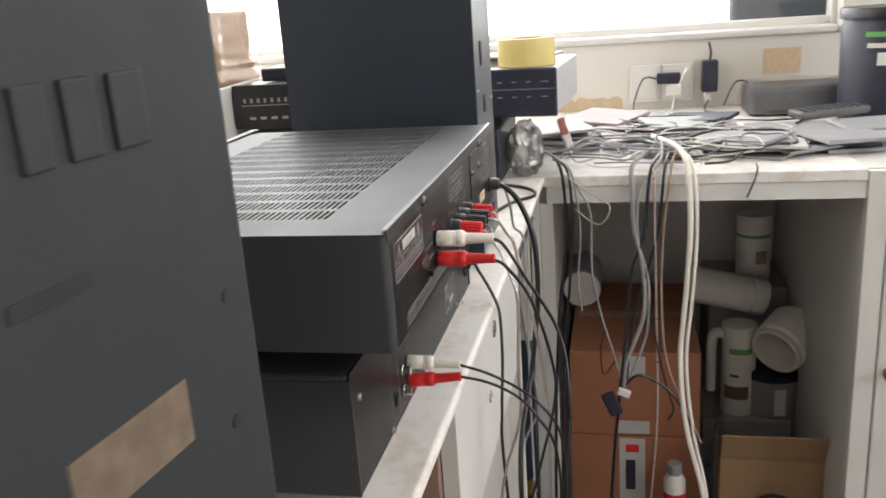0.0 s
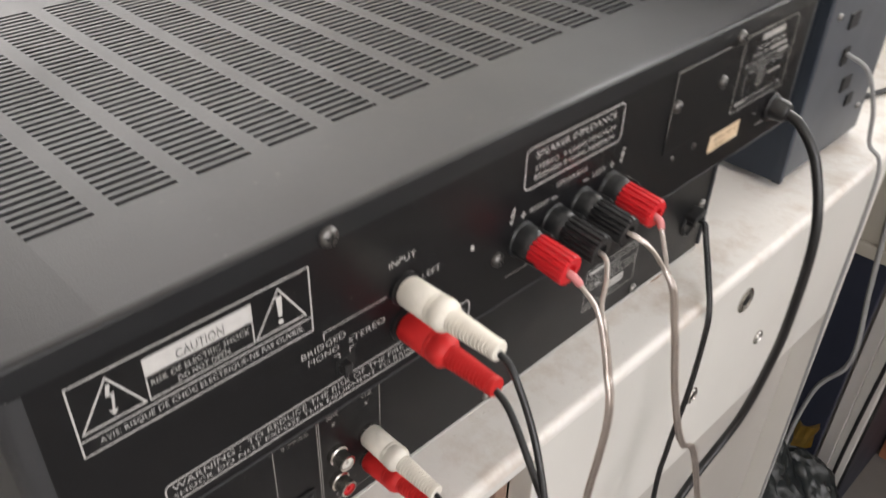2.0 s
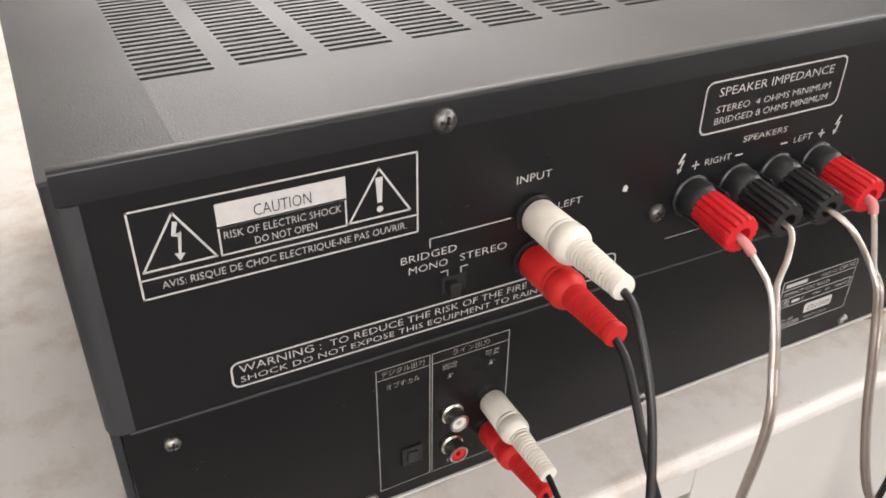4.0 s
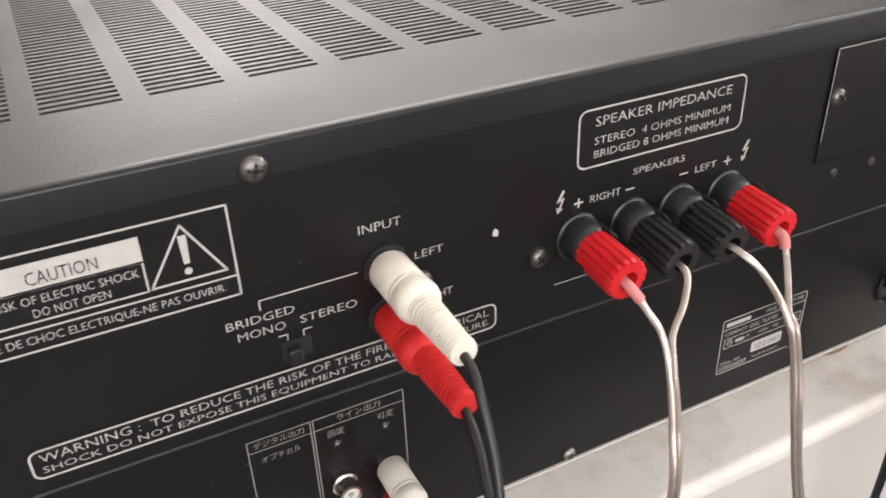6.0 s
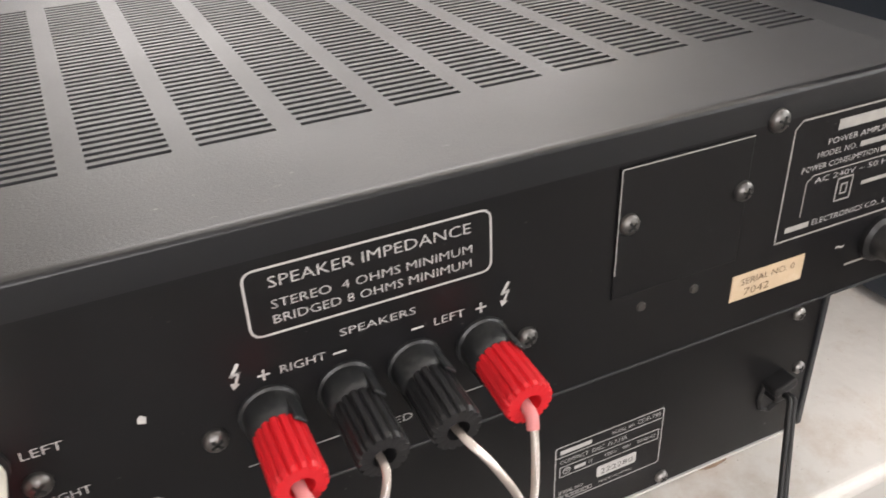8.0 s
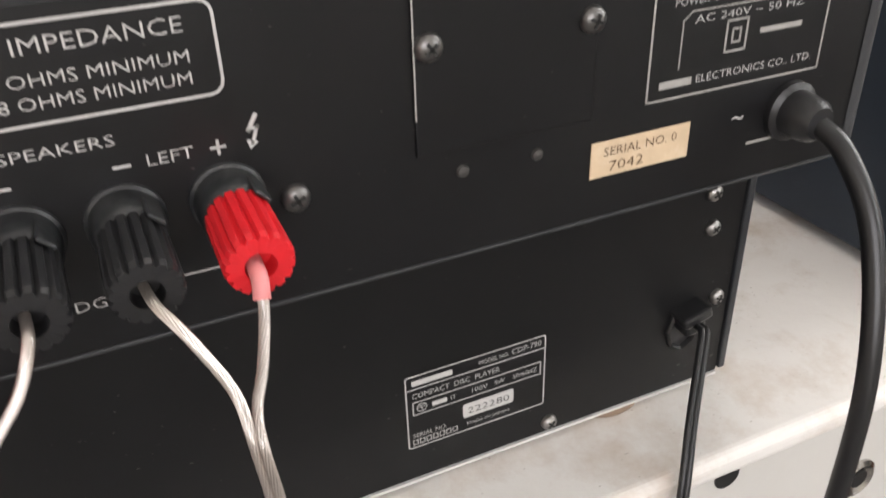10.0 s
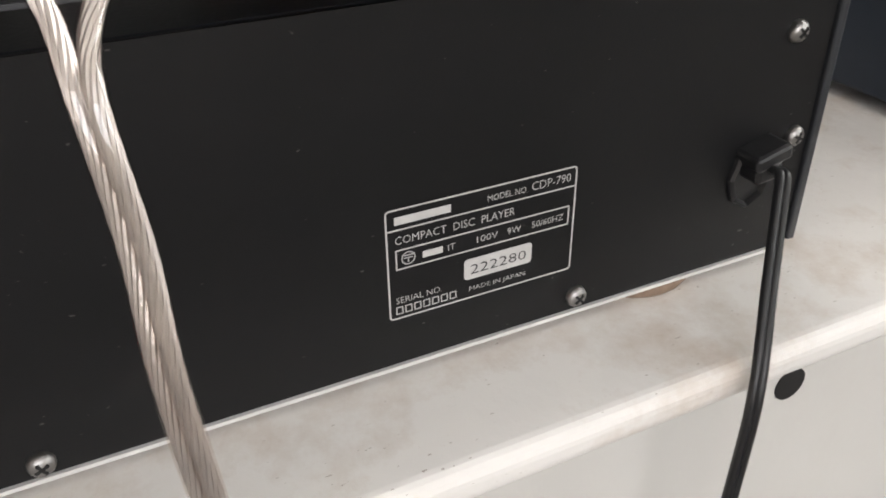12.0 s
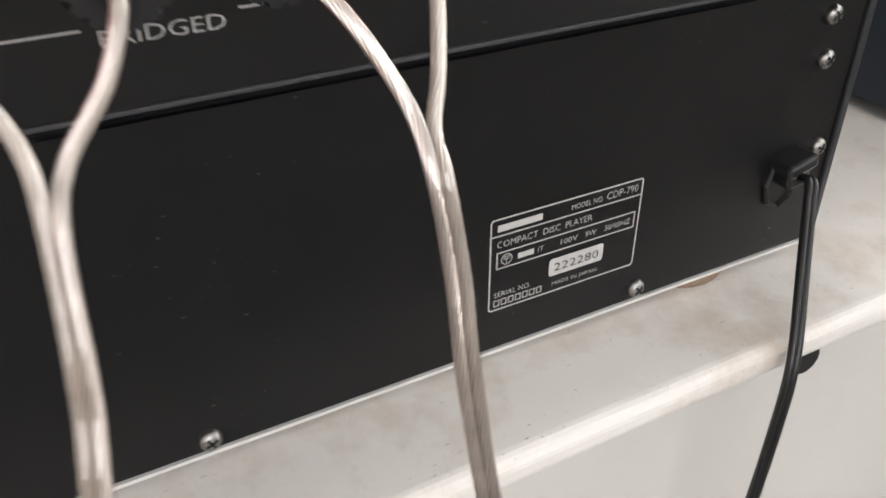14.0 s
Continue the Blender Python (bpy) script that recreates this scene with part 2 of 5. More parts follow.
def lathe(profile, seg=24, m=None, bm=None):
    """A solid of revolution about z from (radius, height) pairs."""
    b = bmesh.new()
    rings = []
    for r, h in profile:
        rings.append([b.verts.new((max(r, 1e-5) * math.cos(2 * math.pi * i / seg), max(r, 1e-5) * math.sin(2 * math.pi * i / seg), h)) for i in range(seg)])
    for a, c in zip(rings, rings[1:]):
        for i in range(seg):
            b.faces.new((a[i], a[(i + 1) % seg], c[(i + 1) % seg], c[i]))
    b.faces.new(list(reversed(rings[0])))
    b.faces.new(rings[-1])
    bmesh.ops.recalc_face_normals(b, faces=b.faces[:])
    if m is not None:
        b.transform(m)
    return merge(bm, b)


def tube_path(points, steps=8):
    """Catmull-Rom points through the given ones."""
    p = [Vector(q) for q in points]
    p = [2 * p[0] - p[1], *p, 2 * p[-1] - p[-2]]
    out = []
    for i in range(len(p) - 3):
        a, b, c, d = p[i : i + 4]
        for k in range(steps):
            u = k / steps
            out.append(0.5 * (2 * b + (c - a) * u + (2 * a - 5 * b + 4 * c - d) * u * u + (3 * b - a - 3 * c + d) * u**3))
    out.append(p[-2])
    return out


def tube(points, radius, seg=10, steps=8, bm=None, offset=None, twist=0.0):
    """A round lead along points. offset: it runs beside the line, turning about it by twist degrees a metre."""
    path = tube_path(points, steps)
    b = bmesh.new()
    rings, side, run = [], None, 0.0
    for i, q in enumerate(path):
        ahead = (path[min(i + 1, len(path) - 1)] - path[max(i - 1, 0)]).normalized()
        if side is None:
            side = ahead.cross(Vector((0.31, 0.9, 0.2))).normalized()
        side = (side - ahead * side.dot(ahead)).normalized()
        up = ahead.cross(side)
        c = q.copy()
        if offset:
            run += (q - path[max(i - 1, 0)]).length
            w = radians(offset[1] + twist * run)
            c += offset[0] * (side * math.cos(w) + up * math.sin(w))
        rings.append([b.verts.new(c + radius * (side * math.cos(2 * math.pi * k / seg) + up * math.sin(2 * math.pi * k / seg))) for k in range(seg)])
    for a, c in zip(rings, rings[1:]):
        for k in range(seg):
            b.faces.new((a[k], a[(k + 1) % seg], c[(k + 1) % seg], c[k]))
    b.faces.new(list(reversed(rings[0])))
    b.faces.new(rings[-1])
    bmesh.ops.recalc_face_normals(b, faces=b.faces[:])
    return merge(bm, b)


OUT = pose(0, 0, 0, 0, 90, 0)  # turns +z to +x


def facing(x, y, z):
    """Turns a lathe so that its axis points out of the back panels."""
    return Matrix.Translation((x, y, z)) @ OUT


def letters(name, text, y0, z0, width, height, x, mat, parent, label="", extrude=0.00008):
    """Printed words on a panel that faces +x: lower left corner, width and cap height."""
    cu = bpy.data.curves.new(name, "FONT")
    cu.body, cu.size, cu.extrude, cu.resolution_u, cu.offset = text, 1.0, 0.0, 2, -0.0095
    tmp = bpy.data.objects.new(name, cu)
    scene.collection.objects.link(tmp)
    bpy.context.view_layer.update()
    me = bpy.data.meshes.new_from_object(tmp)
    bpy.data.objects.remove(tmp)
    bpy.data.curves.remove(cu)
    xs = [v.co.x for v in me.vertices] or [0, 1]
    ys = [v.co.y for v in me.vertices] or [0, 1]
    sx, sy = width / (max(xs) - min(xs)), height / (max(ys) - min(ys))
    ox, oy = min(xs), min(ys)
    for v in me.vertices:
        v.co = Vector((x, y0 + (v.co.x - ox) * sx, z0 + (v.co.y - oy) * sy))
    me.materials.append(mat)
    ob = new(name, me)
    ob.parent = parent
    if label:
        ob["label"] = label
    return ob


def bar(bm, x, y0, z0, y1, z1, t):
    """A printed stroke of width t from one point of a panel to another."""
    d = Vector((0, y1 - y0, z1 - z0))
    n = Vector((0, -d.z, d.y)).normalized() * t / 2
    e = d.normalized() * t / 2
    a, c = Vector((x, y0, z0)) - e, Vector((x, y1, z1)) + e
    bm.faces.new([bm.verts.new(p) for p in (a - n, c - n, c + n, a + n)])


def stroke_loop(bm, x, pts, t, closed=True):
    n = len(pts)
    for i in range(n if closed else n - 1):
        (a, b), (c, d) = pts[i], pts[(i + 1) % n]
        bar(bm, x, a, b, c, d, t)


def stroke_ring(bm, x, pts, t):
    """A closed printed line of even width through points."""
    n, inner, outer = len(pts), [], []
    for i in range(n):
        (a, b), (c, d), (e, f) = pts[i - 1], pts[i], pts[(i + 1) % n]
        u, w = Vector((c - a, d - b)).normalized(), Vector((e - c, f - d)).normalized()
        m = Vector((-(u.y + w.y), u.x + w.x)).normalized() * t / 2
        inner.append(bm.verts.new((x, c + m.x, d + m.y)))
        outer.append(bm.verts.new((x, c - m.x, d - m.y)))
    for i in range(n):
        j = (i + 1) % n
        bm.faces.new((inner[i], inner[j], outer[j], outer[i]))


def round_rect(y0, z0, y1, z1, r):
    out = []
    for cy, cz, a0 in ((y1 - r, z1 - r, 0), (y0 + r, z1 - r, 90), (y0 + r, z0 + r, 180), (y1 - r, z0 + r, 270)):
        out += [(cy + r * math.cos(radians(a0 + k * 30)), cz + r * math.sin(radians(a0 + k * 30))) for k in range(4)]
    return out


def patch(bm, x, pts):
    bm.faces.new([bm.verts.new((x, a, b)) for a, b in pts])


def screw(parent, y, z, x=0.0, r=0.0037, mat=None, name="screw"):
    """A pan-head screw with a cross recess."""
    b = lathe([(r, 0), (r, 0.0006), (r * 0.93, 0.0014), (r * 0.7, 0.0021), (r * 0.3, 0.0025), (0, 0.0026)], 18)
    bmesh.ops.recalc_face_normals(b, faces=b.faces[:])
    for a in (random.uniform(0, 90),):
        for k in (0, 90):
            box(-r * 0.52, r * 0.52, -r * 0.11, r * 0.11, 0.0019, 0.00272, 0, b, pose(0, 0, 0, 0, 0, a + k))
    for f in b.faces:
        if abs(f.calc_center_median().z) > 0.0018 and len(f.verts) == 4 and f.calc_area() > 0 and max(v.co.z for v in f.verts) > 0.00271:
            f.material_index = 1
    b.transform(facing(x, y, z))
    return part(name, b, [mat or M_BLKSCREW, M_DARK], parent, "", True)


# ---- the room ----
WY = 1.93  # inner face of the window wall


def structure(name, bm, mat, label, smooth=False):
    return tagged(finish(name, bm, mat, None, label, smooth), kind="structure")


structure("floor", box(-2.0, 2.8, -2.8, 2.1, -0.1, 0.0), M_FLOOR, "dull grey floor under the worktops")
structure("ceiling", box(-2.0, 2.8, -2.8, 2.1, 2.65, 2.75), M_CEIL, "plain white ceiling")
bm = box(-2.0, 2.8, WY, WY + 0.17, 0.0, 1.035)
box(-2.0, 2.8, WY, WY + 0.17, 2.50, 2.65, 0, bm)
box(-2.0, -1.35, WY, WY + 0.17, 1.035, 2.50, 0, bm)
box(0.70, 1.05, WY, WY + 0.17, 1.035, 2.50, 0, bm)
box(2.45, 2.8, WY, WY + 0.17, 1.035, 2.50, 0, bm)
structure("wall_north", bm, M_WALL, "cream painted wall below a wide window")
bm = box(2.65, 2.8, -2.8, 2.1, 0.0, 1.05)
box(2.65, 2.8, -2.8, 2.1, 2.45, 2.65, 0, bm)
box(2.65, 2.8, -2.8, -2.0, 1.05, 2.45, 0, bm)
box(2.65, 2.8, 0.7, 2.1, 1.05, 2.45, 0, bm)
structure("wall_east", bm, M_WALL, "cream painted wall with a window opening")
structure("wall_south", box(-2.0, 2.65, -2.95, -2.8, 0.0, 2.65), M_WALL, "plain cream painted wall")
bm = box(-2.15, -2.0, -2.8, 2.1, 0.0, 1.15)
box(-2.15, -2.0, -2.8, 2.1, 2.45, 2.65, 0, bm)
box(-2.15, -2.0, -2.8, 0.1, 1.15, 2.45, 0, bm)
box(-2.15, -2.0, 1.86, 2.1, 1.15, 2.45, 0, bm)
structure("wall_west", bm, M_WALL, "cream painted wall with a wide window opening")

# window over the desk
win = tagged(thing("window_1", "white window over the desk, blown out by daylight", "window"), kind="structure")
for a in ((-1.35, -1.31, 1.04, 2.50), (0.685, 0.70, 1.04, 2.50), (-0.46, -0.43, 1.08, 2.46)):
    part("window_frame", box(a[0], a[1], WY + 0.06, WY + 0.12, a[2], a[3], 0.004), M_WPLASTIC, win)
for a in ((1.036, 1.076), (2.46, 2.499)):
    part("window_frame", box(-1.31, 0.685, WY + 0.062, WY + 0.118, a[0], a[1], 0.004), M_WPLASTIC, win)
part("window_sill", box(-1.34, 0.69, WY - 0.010, WY + 0.06, 1.036, 1.056, 0.006), M_WHITE, win, "white painted sill")
p = part("pane", box(-1.31, 0.685, WY + 0.088, WY + 0.092, 1.08, 2.46), M_GLASS, win)
p.visible_shadow = False
# window out of view, added as a light source for the panels
win2 = tagged(thing("window_added", "unseen white window added further along the same wall", "window"), kind="structure")
for x in (1.052, 1.74, 2.412):
    part("window_frame", box(x, x + 0.036, WY + 0.06, WY + 0.12, 1.078, 2.458, 0.004), M_WPLASTIC, win2)
for z in (1.037, 2.459):
    part("window_frame", box(1.052, 2.448, WY + 0.062, WY + 0.118, z, z + 0.040, 0.004), M_WPLASTIC, win2)
for x0, x1 in ((1.089, 1.739), (1.777, 2.411)):
    p = part("pane", box(x0, x1, WY + 0.088, WY + 0.092, 1.078, 2.458), M_GLASS, win2)
    p.visible_shadow = False
M_HAZE = bpy.data.materials.new("bright_haze")
M_HAZE.use_nodes = True
hz = M_HAZE.node_tree.nodes["Principled BSDF"]
hz.inputs["Emission Color"].default_value, hz.inputs["Emission Strength"].default_value = (0.99, 0.985, 0.975, 1), 2.6
structure("backdrop", box(-4.0, 4.0, 3.6, 3.62, -0.5, 4.0), M_HAZE, "hazy bright distance outside the window")
structure("outer_wall", box(0.475, 0.99, 2.30, 2.40, 0.6, 2.6, 0.01), M_OUTSIDE, "dark blue-grey wall outside the window")

# ---- the worktop along the window side, seen from its edge ----
LZ = 0.857
top = thing("worktop", "white painted worktop with a worn, chipped edge", "worktop")
part("board", box(-1.30, 0.0018, -0.75, 1.0575, LZ - 0.0118, LZ, 0.0046, None, None, 5), M_LEDGE, top)
part("lipping", box(-0.045, -0.0195, -0.75, 1.0575, LZ - 0.030, LZ - 0.0119, 0.0006), M_WHITE, top, "white batten under the edge")
cab = thing("cabinet", "white painted cabinet with screw holes and an open bay", "cabinet")
bm = box(-0.040, -0.022, 0.262, 0.7835, 0.618, LZ - 0.0302, 0.001)
box(-0.040, -0.022, -0.75, 0.2618, 0.794, LZ - 0.0145, 0.001, bm)
part("back_panel", bm, M_WHITE, cab, "white board with old screw holes")
# the recess alone stays bright, so this board's colour carries the shade
part("lower_panel", box(-0.058, -0.046, 0.2625, 0.7835, 0.02, 0.640, 0.001), M_LOWER, cab, "lower board set back under the apron, shade put into its grey")
part("side_panel", box(-0.60, -0.0225, 0.784, 0.80, 0.02, LZ - 0.0302, 0.001), M_WHITE, cab)
part("side_panel", box(-0.60, -0.0405, 0.250, 0.262, 0.02, LZ - 0.0302, 0.001), M_RAW, cab, "raw brown chipboard divider")
part("side_panel", box(-0.60, -0.022, -0.75, -0.73, 0.02, 0.79, 0.001), M_WHITE, cab)
part("bottom_panel", box(-0.60, -0.0405, -0.729, 0.249, 0.02, 0.04, 0.001), M_RAW, cab)
part("inner_panel", box(-0.60, -0.58, -0.729, 0.781, 0.041, LZ - 0.0302, 0.001), M_RAW, cab, "raw brown chipboard back")
for y, z, r, knob in ((0.4415, 0.8128, 0.0064, 0), (0.526, 0.7725, 0.0115, 1), (0.581, 0.70, 0.007, 1), (0.4695, 0.7045, 0.008, 1)):
    if knob:
        b = lathe([(r, 0), (r, 0.0012), (r * 0.8, 0.0025), (r * 0.62, 0.0012), (r * 0.5, 0.0006), (0, 0.0006)], 20, facing(-0.022, y, z))
        part("screw_cup", b, M_NICKEL, cab, "tarnished metal screw cup", True)
        part("screw_hole", lathe([(r * 0.45, 0.0007), (r * 0.45, 0.0016), (0, 0.0016)], 12, facing(-0.022, y + 0.001, z)), M_DARK, cab)
    else:
        part("screw_hole", lathe([(r, 0), (r, 0.0005), (0, 0.0005)], 20, facing(-0.022, y, z)), M_DARK, cab, "dark drilled hole")

# framed end between the cabinet and the desk
bay = thing("cabinet_end", "cream frame closing the open bay under the worktop, shade put into its paint", "cabinet end")
# panel, stile and rail have the overhang's shade mixed into their cream
part("end_panel", box(-0.60, -0.052, 1.040, 1.052, 0.561, LZ - 0.0302, 0.001), M_DRAWER, bay, "recessed cream end panel, darkened as shade")
part("stile", box(-0.0515, -0.030, 1.034, 1.055, 0.561, LZ - 0.0302, 0.002), M_DRAWER, bay)
part("rail", box(-0.60, -0.030, 1.034, 1.055, 0.540, 0.5605, 0.002), M_DRAWER, bay)
# navy sheets carry the shade of the open bay in their colour
part("inner_panel", box(-0.60, -0.30, 0.802, 1.055, 0.0, 0.5395, 0.002), M_NAVY, bay, "back of the open bay, shade put into its dark colour")
part("side_panel", box(-0.2995, -0.030, 1.040, 1.055, 0.0, 0.5395, 0.002), M_NAVY, bay, "side of the open bay, shade put into its dark colour")

# ---- the amplifier ----
amp = thing("power_amplifier", "black power amplifier with slotted steel top, on the disc player", "amplifier")
AW, AT, AB, AF = 0.443, 1.0508, 0.9700, -0.272  # width, top, bottom, front of the cover
NC, PC, SW, Y0 = 14, 0.0281, 0.0210, 0.0318
NR, PR, SH, X0 = 43, 0.00425, 0.0021, -0.0485
ys = [0.0]
for c in range(NC):
    ys += [Y0 + c * PC, Y0 + c * PC + SW]
ys.append(AW)
xs = [-0.0005]
for r in range(NR):
    xs += [X0 - r * PR, X0 - r * PR - SH]
xs.append(AF)
bm = bmesh.new()
grid = [[bm.verts.new((x, y, AT - (0.0022 if y in (ys[0], ys[-1]) else 0))) for y in ys] for x in xs]
for i in range(len(xs) - 1):
    for j in range(len(ys) - 1):
        if i % 2 == 1 and j % 2 == 1:
            continue
        bm.faces.new((grid[i][j], grid[i + 1][j], grid[i + 1][j + 1], grid[i][j + 1]))
bm.normal_update()
bm.faces.ensure_lookup_table()
if bm.faces[0].normal.z < 0:
    bmesh.ops.reverse_faces(bm, faces=bm.faces[:])
cover = part("top_cover", bm, M_COVER, amp, "slotted satin black steel top")
sol = cover.modifiers.new("sheet", "SOLIDIFY")
sol.thickness, sol.offset = 0.0012, -1
# rear fold of the cover, rounded over the edge
bm = bmesh.new()
prof = [(-0.0034, AT - 0.0006), (-0.0032, AT + 0.0001)] + [(-0.0010 + 0.0012 * math.sin(radians(a)), AT - 0.0010 + 0.0012 * math.cos(radians(a))) for a in range(15, 91, 15)] + [(0.0003, AT - 0.0088), (-0.0012, AT - 0.0092)]
for (xa, za), (xb, zb) in zip(prof, prof[1:]):
    bm.faces.new([bm.verts.new(p) for p in ((xa, 0.0025, za), (xb, 0.0025, zb), (xb, AW - 0.0025, zb), (xa, AW - 0.0025, za))])
bmesh.ops.remove_doubles(bm, verts=bm.verts[:], dist=1e-5)
part("rear_fold", bm, M_FOLD, amp, "", True)
# side sheets with a rounded vertical corner folded onto the back
for y, s in ((0.0, 1), (AW, -1)):
    bm = bmesh.new()
    prof = [(AF, 0.0), (-0.005, 0.0)] + [(-0.005 + 0.0053 * math.sin(radians(a)), 0.005 - 0.005 * math.cos(radians(a))) for a in range(15, 91, 15)] + [(0.0003, 0.0075)]
    lo, hi = [bm.verts.new((x, y + s * d, AB)) for x, d in prof], [bm.verts.new((x, y + s * d, AT - (0.0022 if d < 0.003 else 0.0092))) for x, d in prof]
    for k in range(len(prof) - 1):
        bm.faces.new((lo[k], lo[k + 1], hi[k + 1], hi[k]))
    bm.normal_update()
    bmesh.ops.recalc_face_normals(bm, faces=bm.faces[:])
    part("side_cover", bm, M_COVER, amp, "satin black steel side", True)
part("back_panel", box(-0.0016, 0.0, 0.004, AW - 0.004, AB, AT - 0.006), M_PANEL, amp, "matt black rear panel printed in white")
part("bottom_edge", box(-0.0030, 0.0004, 0.006, AW - 0.006, AB - 0.0010, AB - 0.0001, 0.0002), M_COVER, amp, "worn edge of the chassis plate")
part("chassis", box(AF + 0.006, -0.004, 0.003, AW - 0.003, AB + 0.0005, AB + 0.004), M_PANEL, amp)
for k in range(9):
    part("heat_sink_fin", box(-0.24, -0.06, 0.05 + k * 0.042, 0.054 + k * 0.042, AB + 0.005, AT - 0.022), M_DARK, amp)
part("front_panel", box(AF - 0.010, AF, -0.001, AW + 0.001, AB - 0.002, AT + 0.0022, 0.0015), M_RAWEDGE, amp, "dark front plate with a brownish worn edge")
for x, y in ((-0.10, 0.052), (-0.10, 0.39), (-0.24, 0.052), (-0.24, 0.39)):
    part("foot", lathe([(0.016, 0.9535), (0.017, 0.956), (0.017, AB + 0.0004)], 20, Matrix.Translation((x, y, 0))), M_BLK, amp, "", True)

PX = 0.00025  # print lies this far out of the rear panel
# warning label


def printed(name, draw, mat, parent, label=""):
    b = bmesh.new()
    draw(b)
    return part(name, b, mat, parent, label)


def warning_frame(b):
    stroke_loop(b, PX, [(0.017, 1.0115), (0.094, 1.0115), (0.094, 1.0370), (0.017, 1.0370)], 0.00055)
    bar(b, PX, 0.017, 1.0172, 0.094, 1.0172, 0.0005)


def flash(b):
    patch(b, PX, [(0.0272, 1.0322), (0.0284, 1.0318), (0.0276, 1.0287), (0.0264, 1.0282)])
    patch(b, PX, [(0.0264, 1.0282), (0.0290, 1.0290), (0.0280, 1.0276)])
    patch(b, PX, [(0.0281, 1.0288), (0.0290, 1.0290), (0.0281, 1.0226), (0.0274, 1.0226)])
    patch(b, PX, [(0.0264, 1.0231), (0.0291, 1.0226), (0.0276, 1.0206)])


def exclamation(b):
    patch(b, PX, [(0.0818, 1.0240), (0.0832, 1.0240), (0.0836, 1.0318), (0.0814, 1.0318)])
    patch(b, PX, [(0.0825 + 0.001 * math.cos(radians(a)), 1.0219 + 0.001 * math.sin(radians(a))) for a in range(0, 360, 40)])


wl = printed("warning_label", warning_frame, M_PRINT, amp, "white printed warning frame")
for yc in (0.0275, 0.0825):
    printed("triangle", lambda b: stroke_loop(b, PX, [(yc - 0.0092, 1.0195), (yc + 0.0092, 1.0195), (yc, 1.0345)], 0.0006), M_PRINT, wl)
printed("lightning_mark", flash, M_PRINT, wl)
printed("exclamation_mark", exclamation, M_PRINT, wl)
printed("text_frame", lambda b: stroke_loop(b, PX, [(0.038, 1.0192), (0.0725, 1.0192), (0.0725, 1.0275), (0.038, 1.0275)], 0.0005), M_PRINT, wl)
printed("white_bar", lambda b: patch(b, PX, [(0.0378, 1.0272), (0.0728, 1.0272), (0.0728, 1.0343), (0.0378, 1.0343)]), M_PRINT, wl)
letters("printed_word", "CAUTION", 0.0475, 1.0287, 0.0155, 0.0034, PX + 0.0002, M_PANEL, amp)
letters("printed_word", "RISK OF ELECTRIC SHOCK", 0.0392, 1.0238, 0.0320, 0.0022, PX, M_PRINT, amp)
letters("printed_word", "DO NOT OPEN", 0.0470, 1.0203, 0.0170, 0.0022, PX, M_PRINT, amp)
letters("printed_word", "AVIS: RISQUE DE CHOC ELECTRIQUE-NE PAS OUVRIR.", 0.0220, 1.0131, 0.0685, 0.0026, PX, M_PRINT, amp)
# input block
letters("printed_word", "INPUT", 0.1270, 1.0190, 0.0125, 0.0026, PX, M_PRINT, amp)
letters("printed_word", "LEFT", 0.1430, 1.0068, 0.0090, 0.0024, PX, M_PRINT, amp)
letters("printed_word", "RIGHT", 0.1440, 0.9918, 0.0105, 0.0024, PX, M_PRINT, amp)
letters("printed_word", "BRIDGED", 0.0885, 1.0012, 0.0185, 0.0025, PX, M_PRINT, amp)
letters("printed_word", "MONO", 0.0910, 0.9970, 0.0130, 0.0025, PX, M_PRINT, amp)
letters("printed_word", "STEREO", 0.1082, 0.9972, 0.0165, 0.0025, PX, M_PRINT, amp)
for pts in ([(0.098, 1.0050), (0.098, 1.0078), (0.1255, 1.0078)], [(0.1018, 0.9950), (0.1040, 0.9950), (0.1040, 0.9932)], [(0.1108, 0.9950), (0.1086, 0.9950), (0.1086, 0.9932)]):
    printed("printed_line", lambda b: stroke_loop(b, PX, pts, 0.0004, False), M_PRINT, amp)
sw = part("slide_switch", box(-0.0005, 0.0004, 0.1020, 0.1105, 0.9865, 0.9925, 0.0001), M_DARK, amp, "black slide switch in a slot")
part("switch_lever", box(0.0004, 0.0040, 0.1030, 0.1068, 0.9870, 0.9915, 0.0004), M_BLK, sw)
# long warning frame
bm = bmesh.new()
stroke_ring(bm, PX, round_rect(0.0355, 0.9745, 0.1690, 0.9832, 0.0022), 0.0006)
part("warning_frame", bm, M_PRINT, amp)
letters("printed_word", "WARNING :", 0.0378, 0.9793, 0.0245, 0.0027, PX, M_PRINT, amp)
letters("printed_word", "TO REDUCE THE RISK OF THE FIRE OR ELECTRICAL", 0.0650, 0.9793, 0.1015, 0.0024, PX, M_PRINT, amp)
letters("printed_word", "SHOCK DO NOT EXPOSE THIS EQUIPMENT TO RAIN OR MOISTURE.", 0.0378, 0.9756, 0.1290, 0.0024, PX, M_PRINT, amp)
# speaker block
bm = bmesh.new()
stroke_ring(bm, PX, round_rect(0.1972, 1.0208, 0.2610, 1.0390, 0.0026), 0.0006)
part("impedance_frame", bm, M_PRINT, amp)
letters("printed_word", "SPEAKER IMPEDANCE", 0.2030, 1.0335, 0.0523, 0.0030, PX, M_PRINT, amp)
letters("printed_word", "STEREO  4 OHMS MINIMUM", 0.2030, 1.0277, 0.0525, 0.0024, PX, M_PRINT, amp)
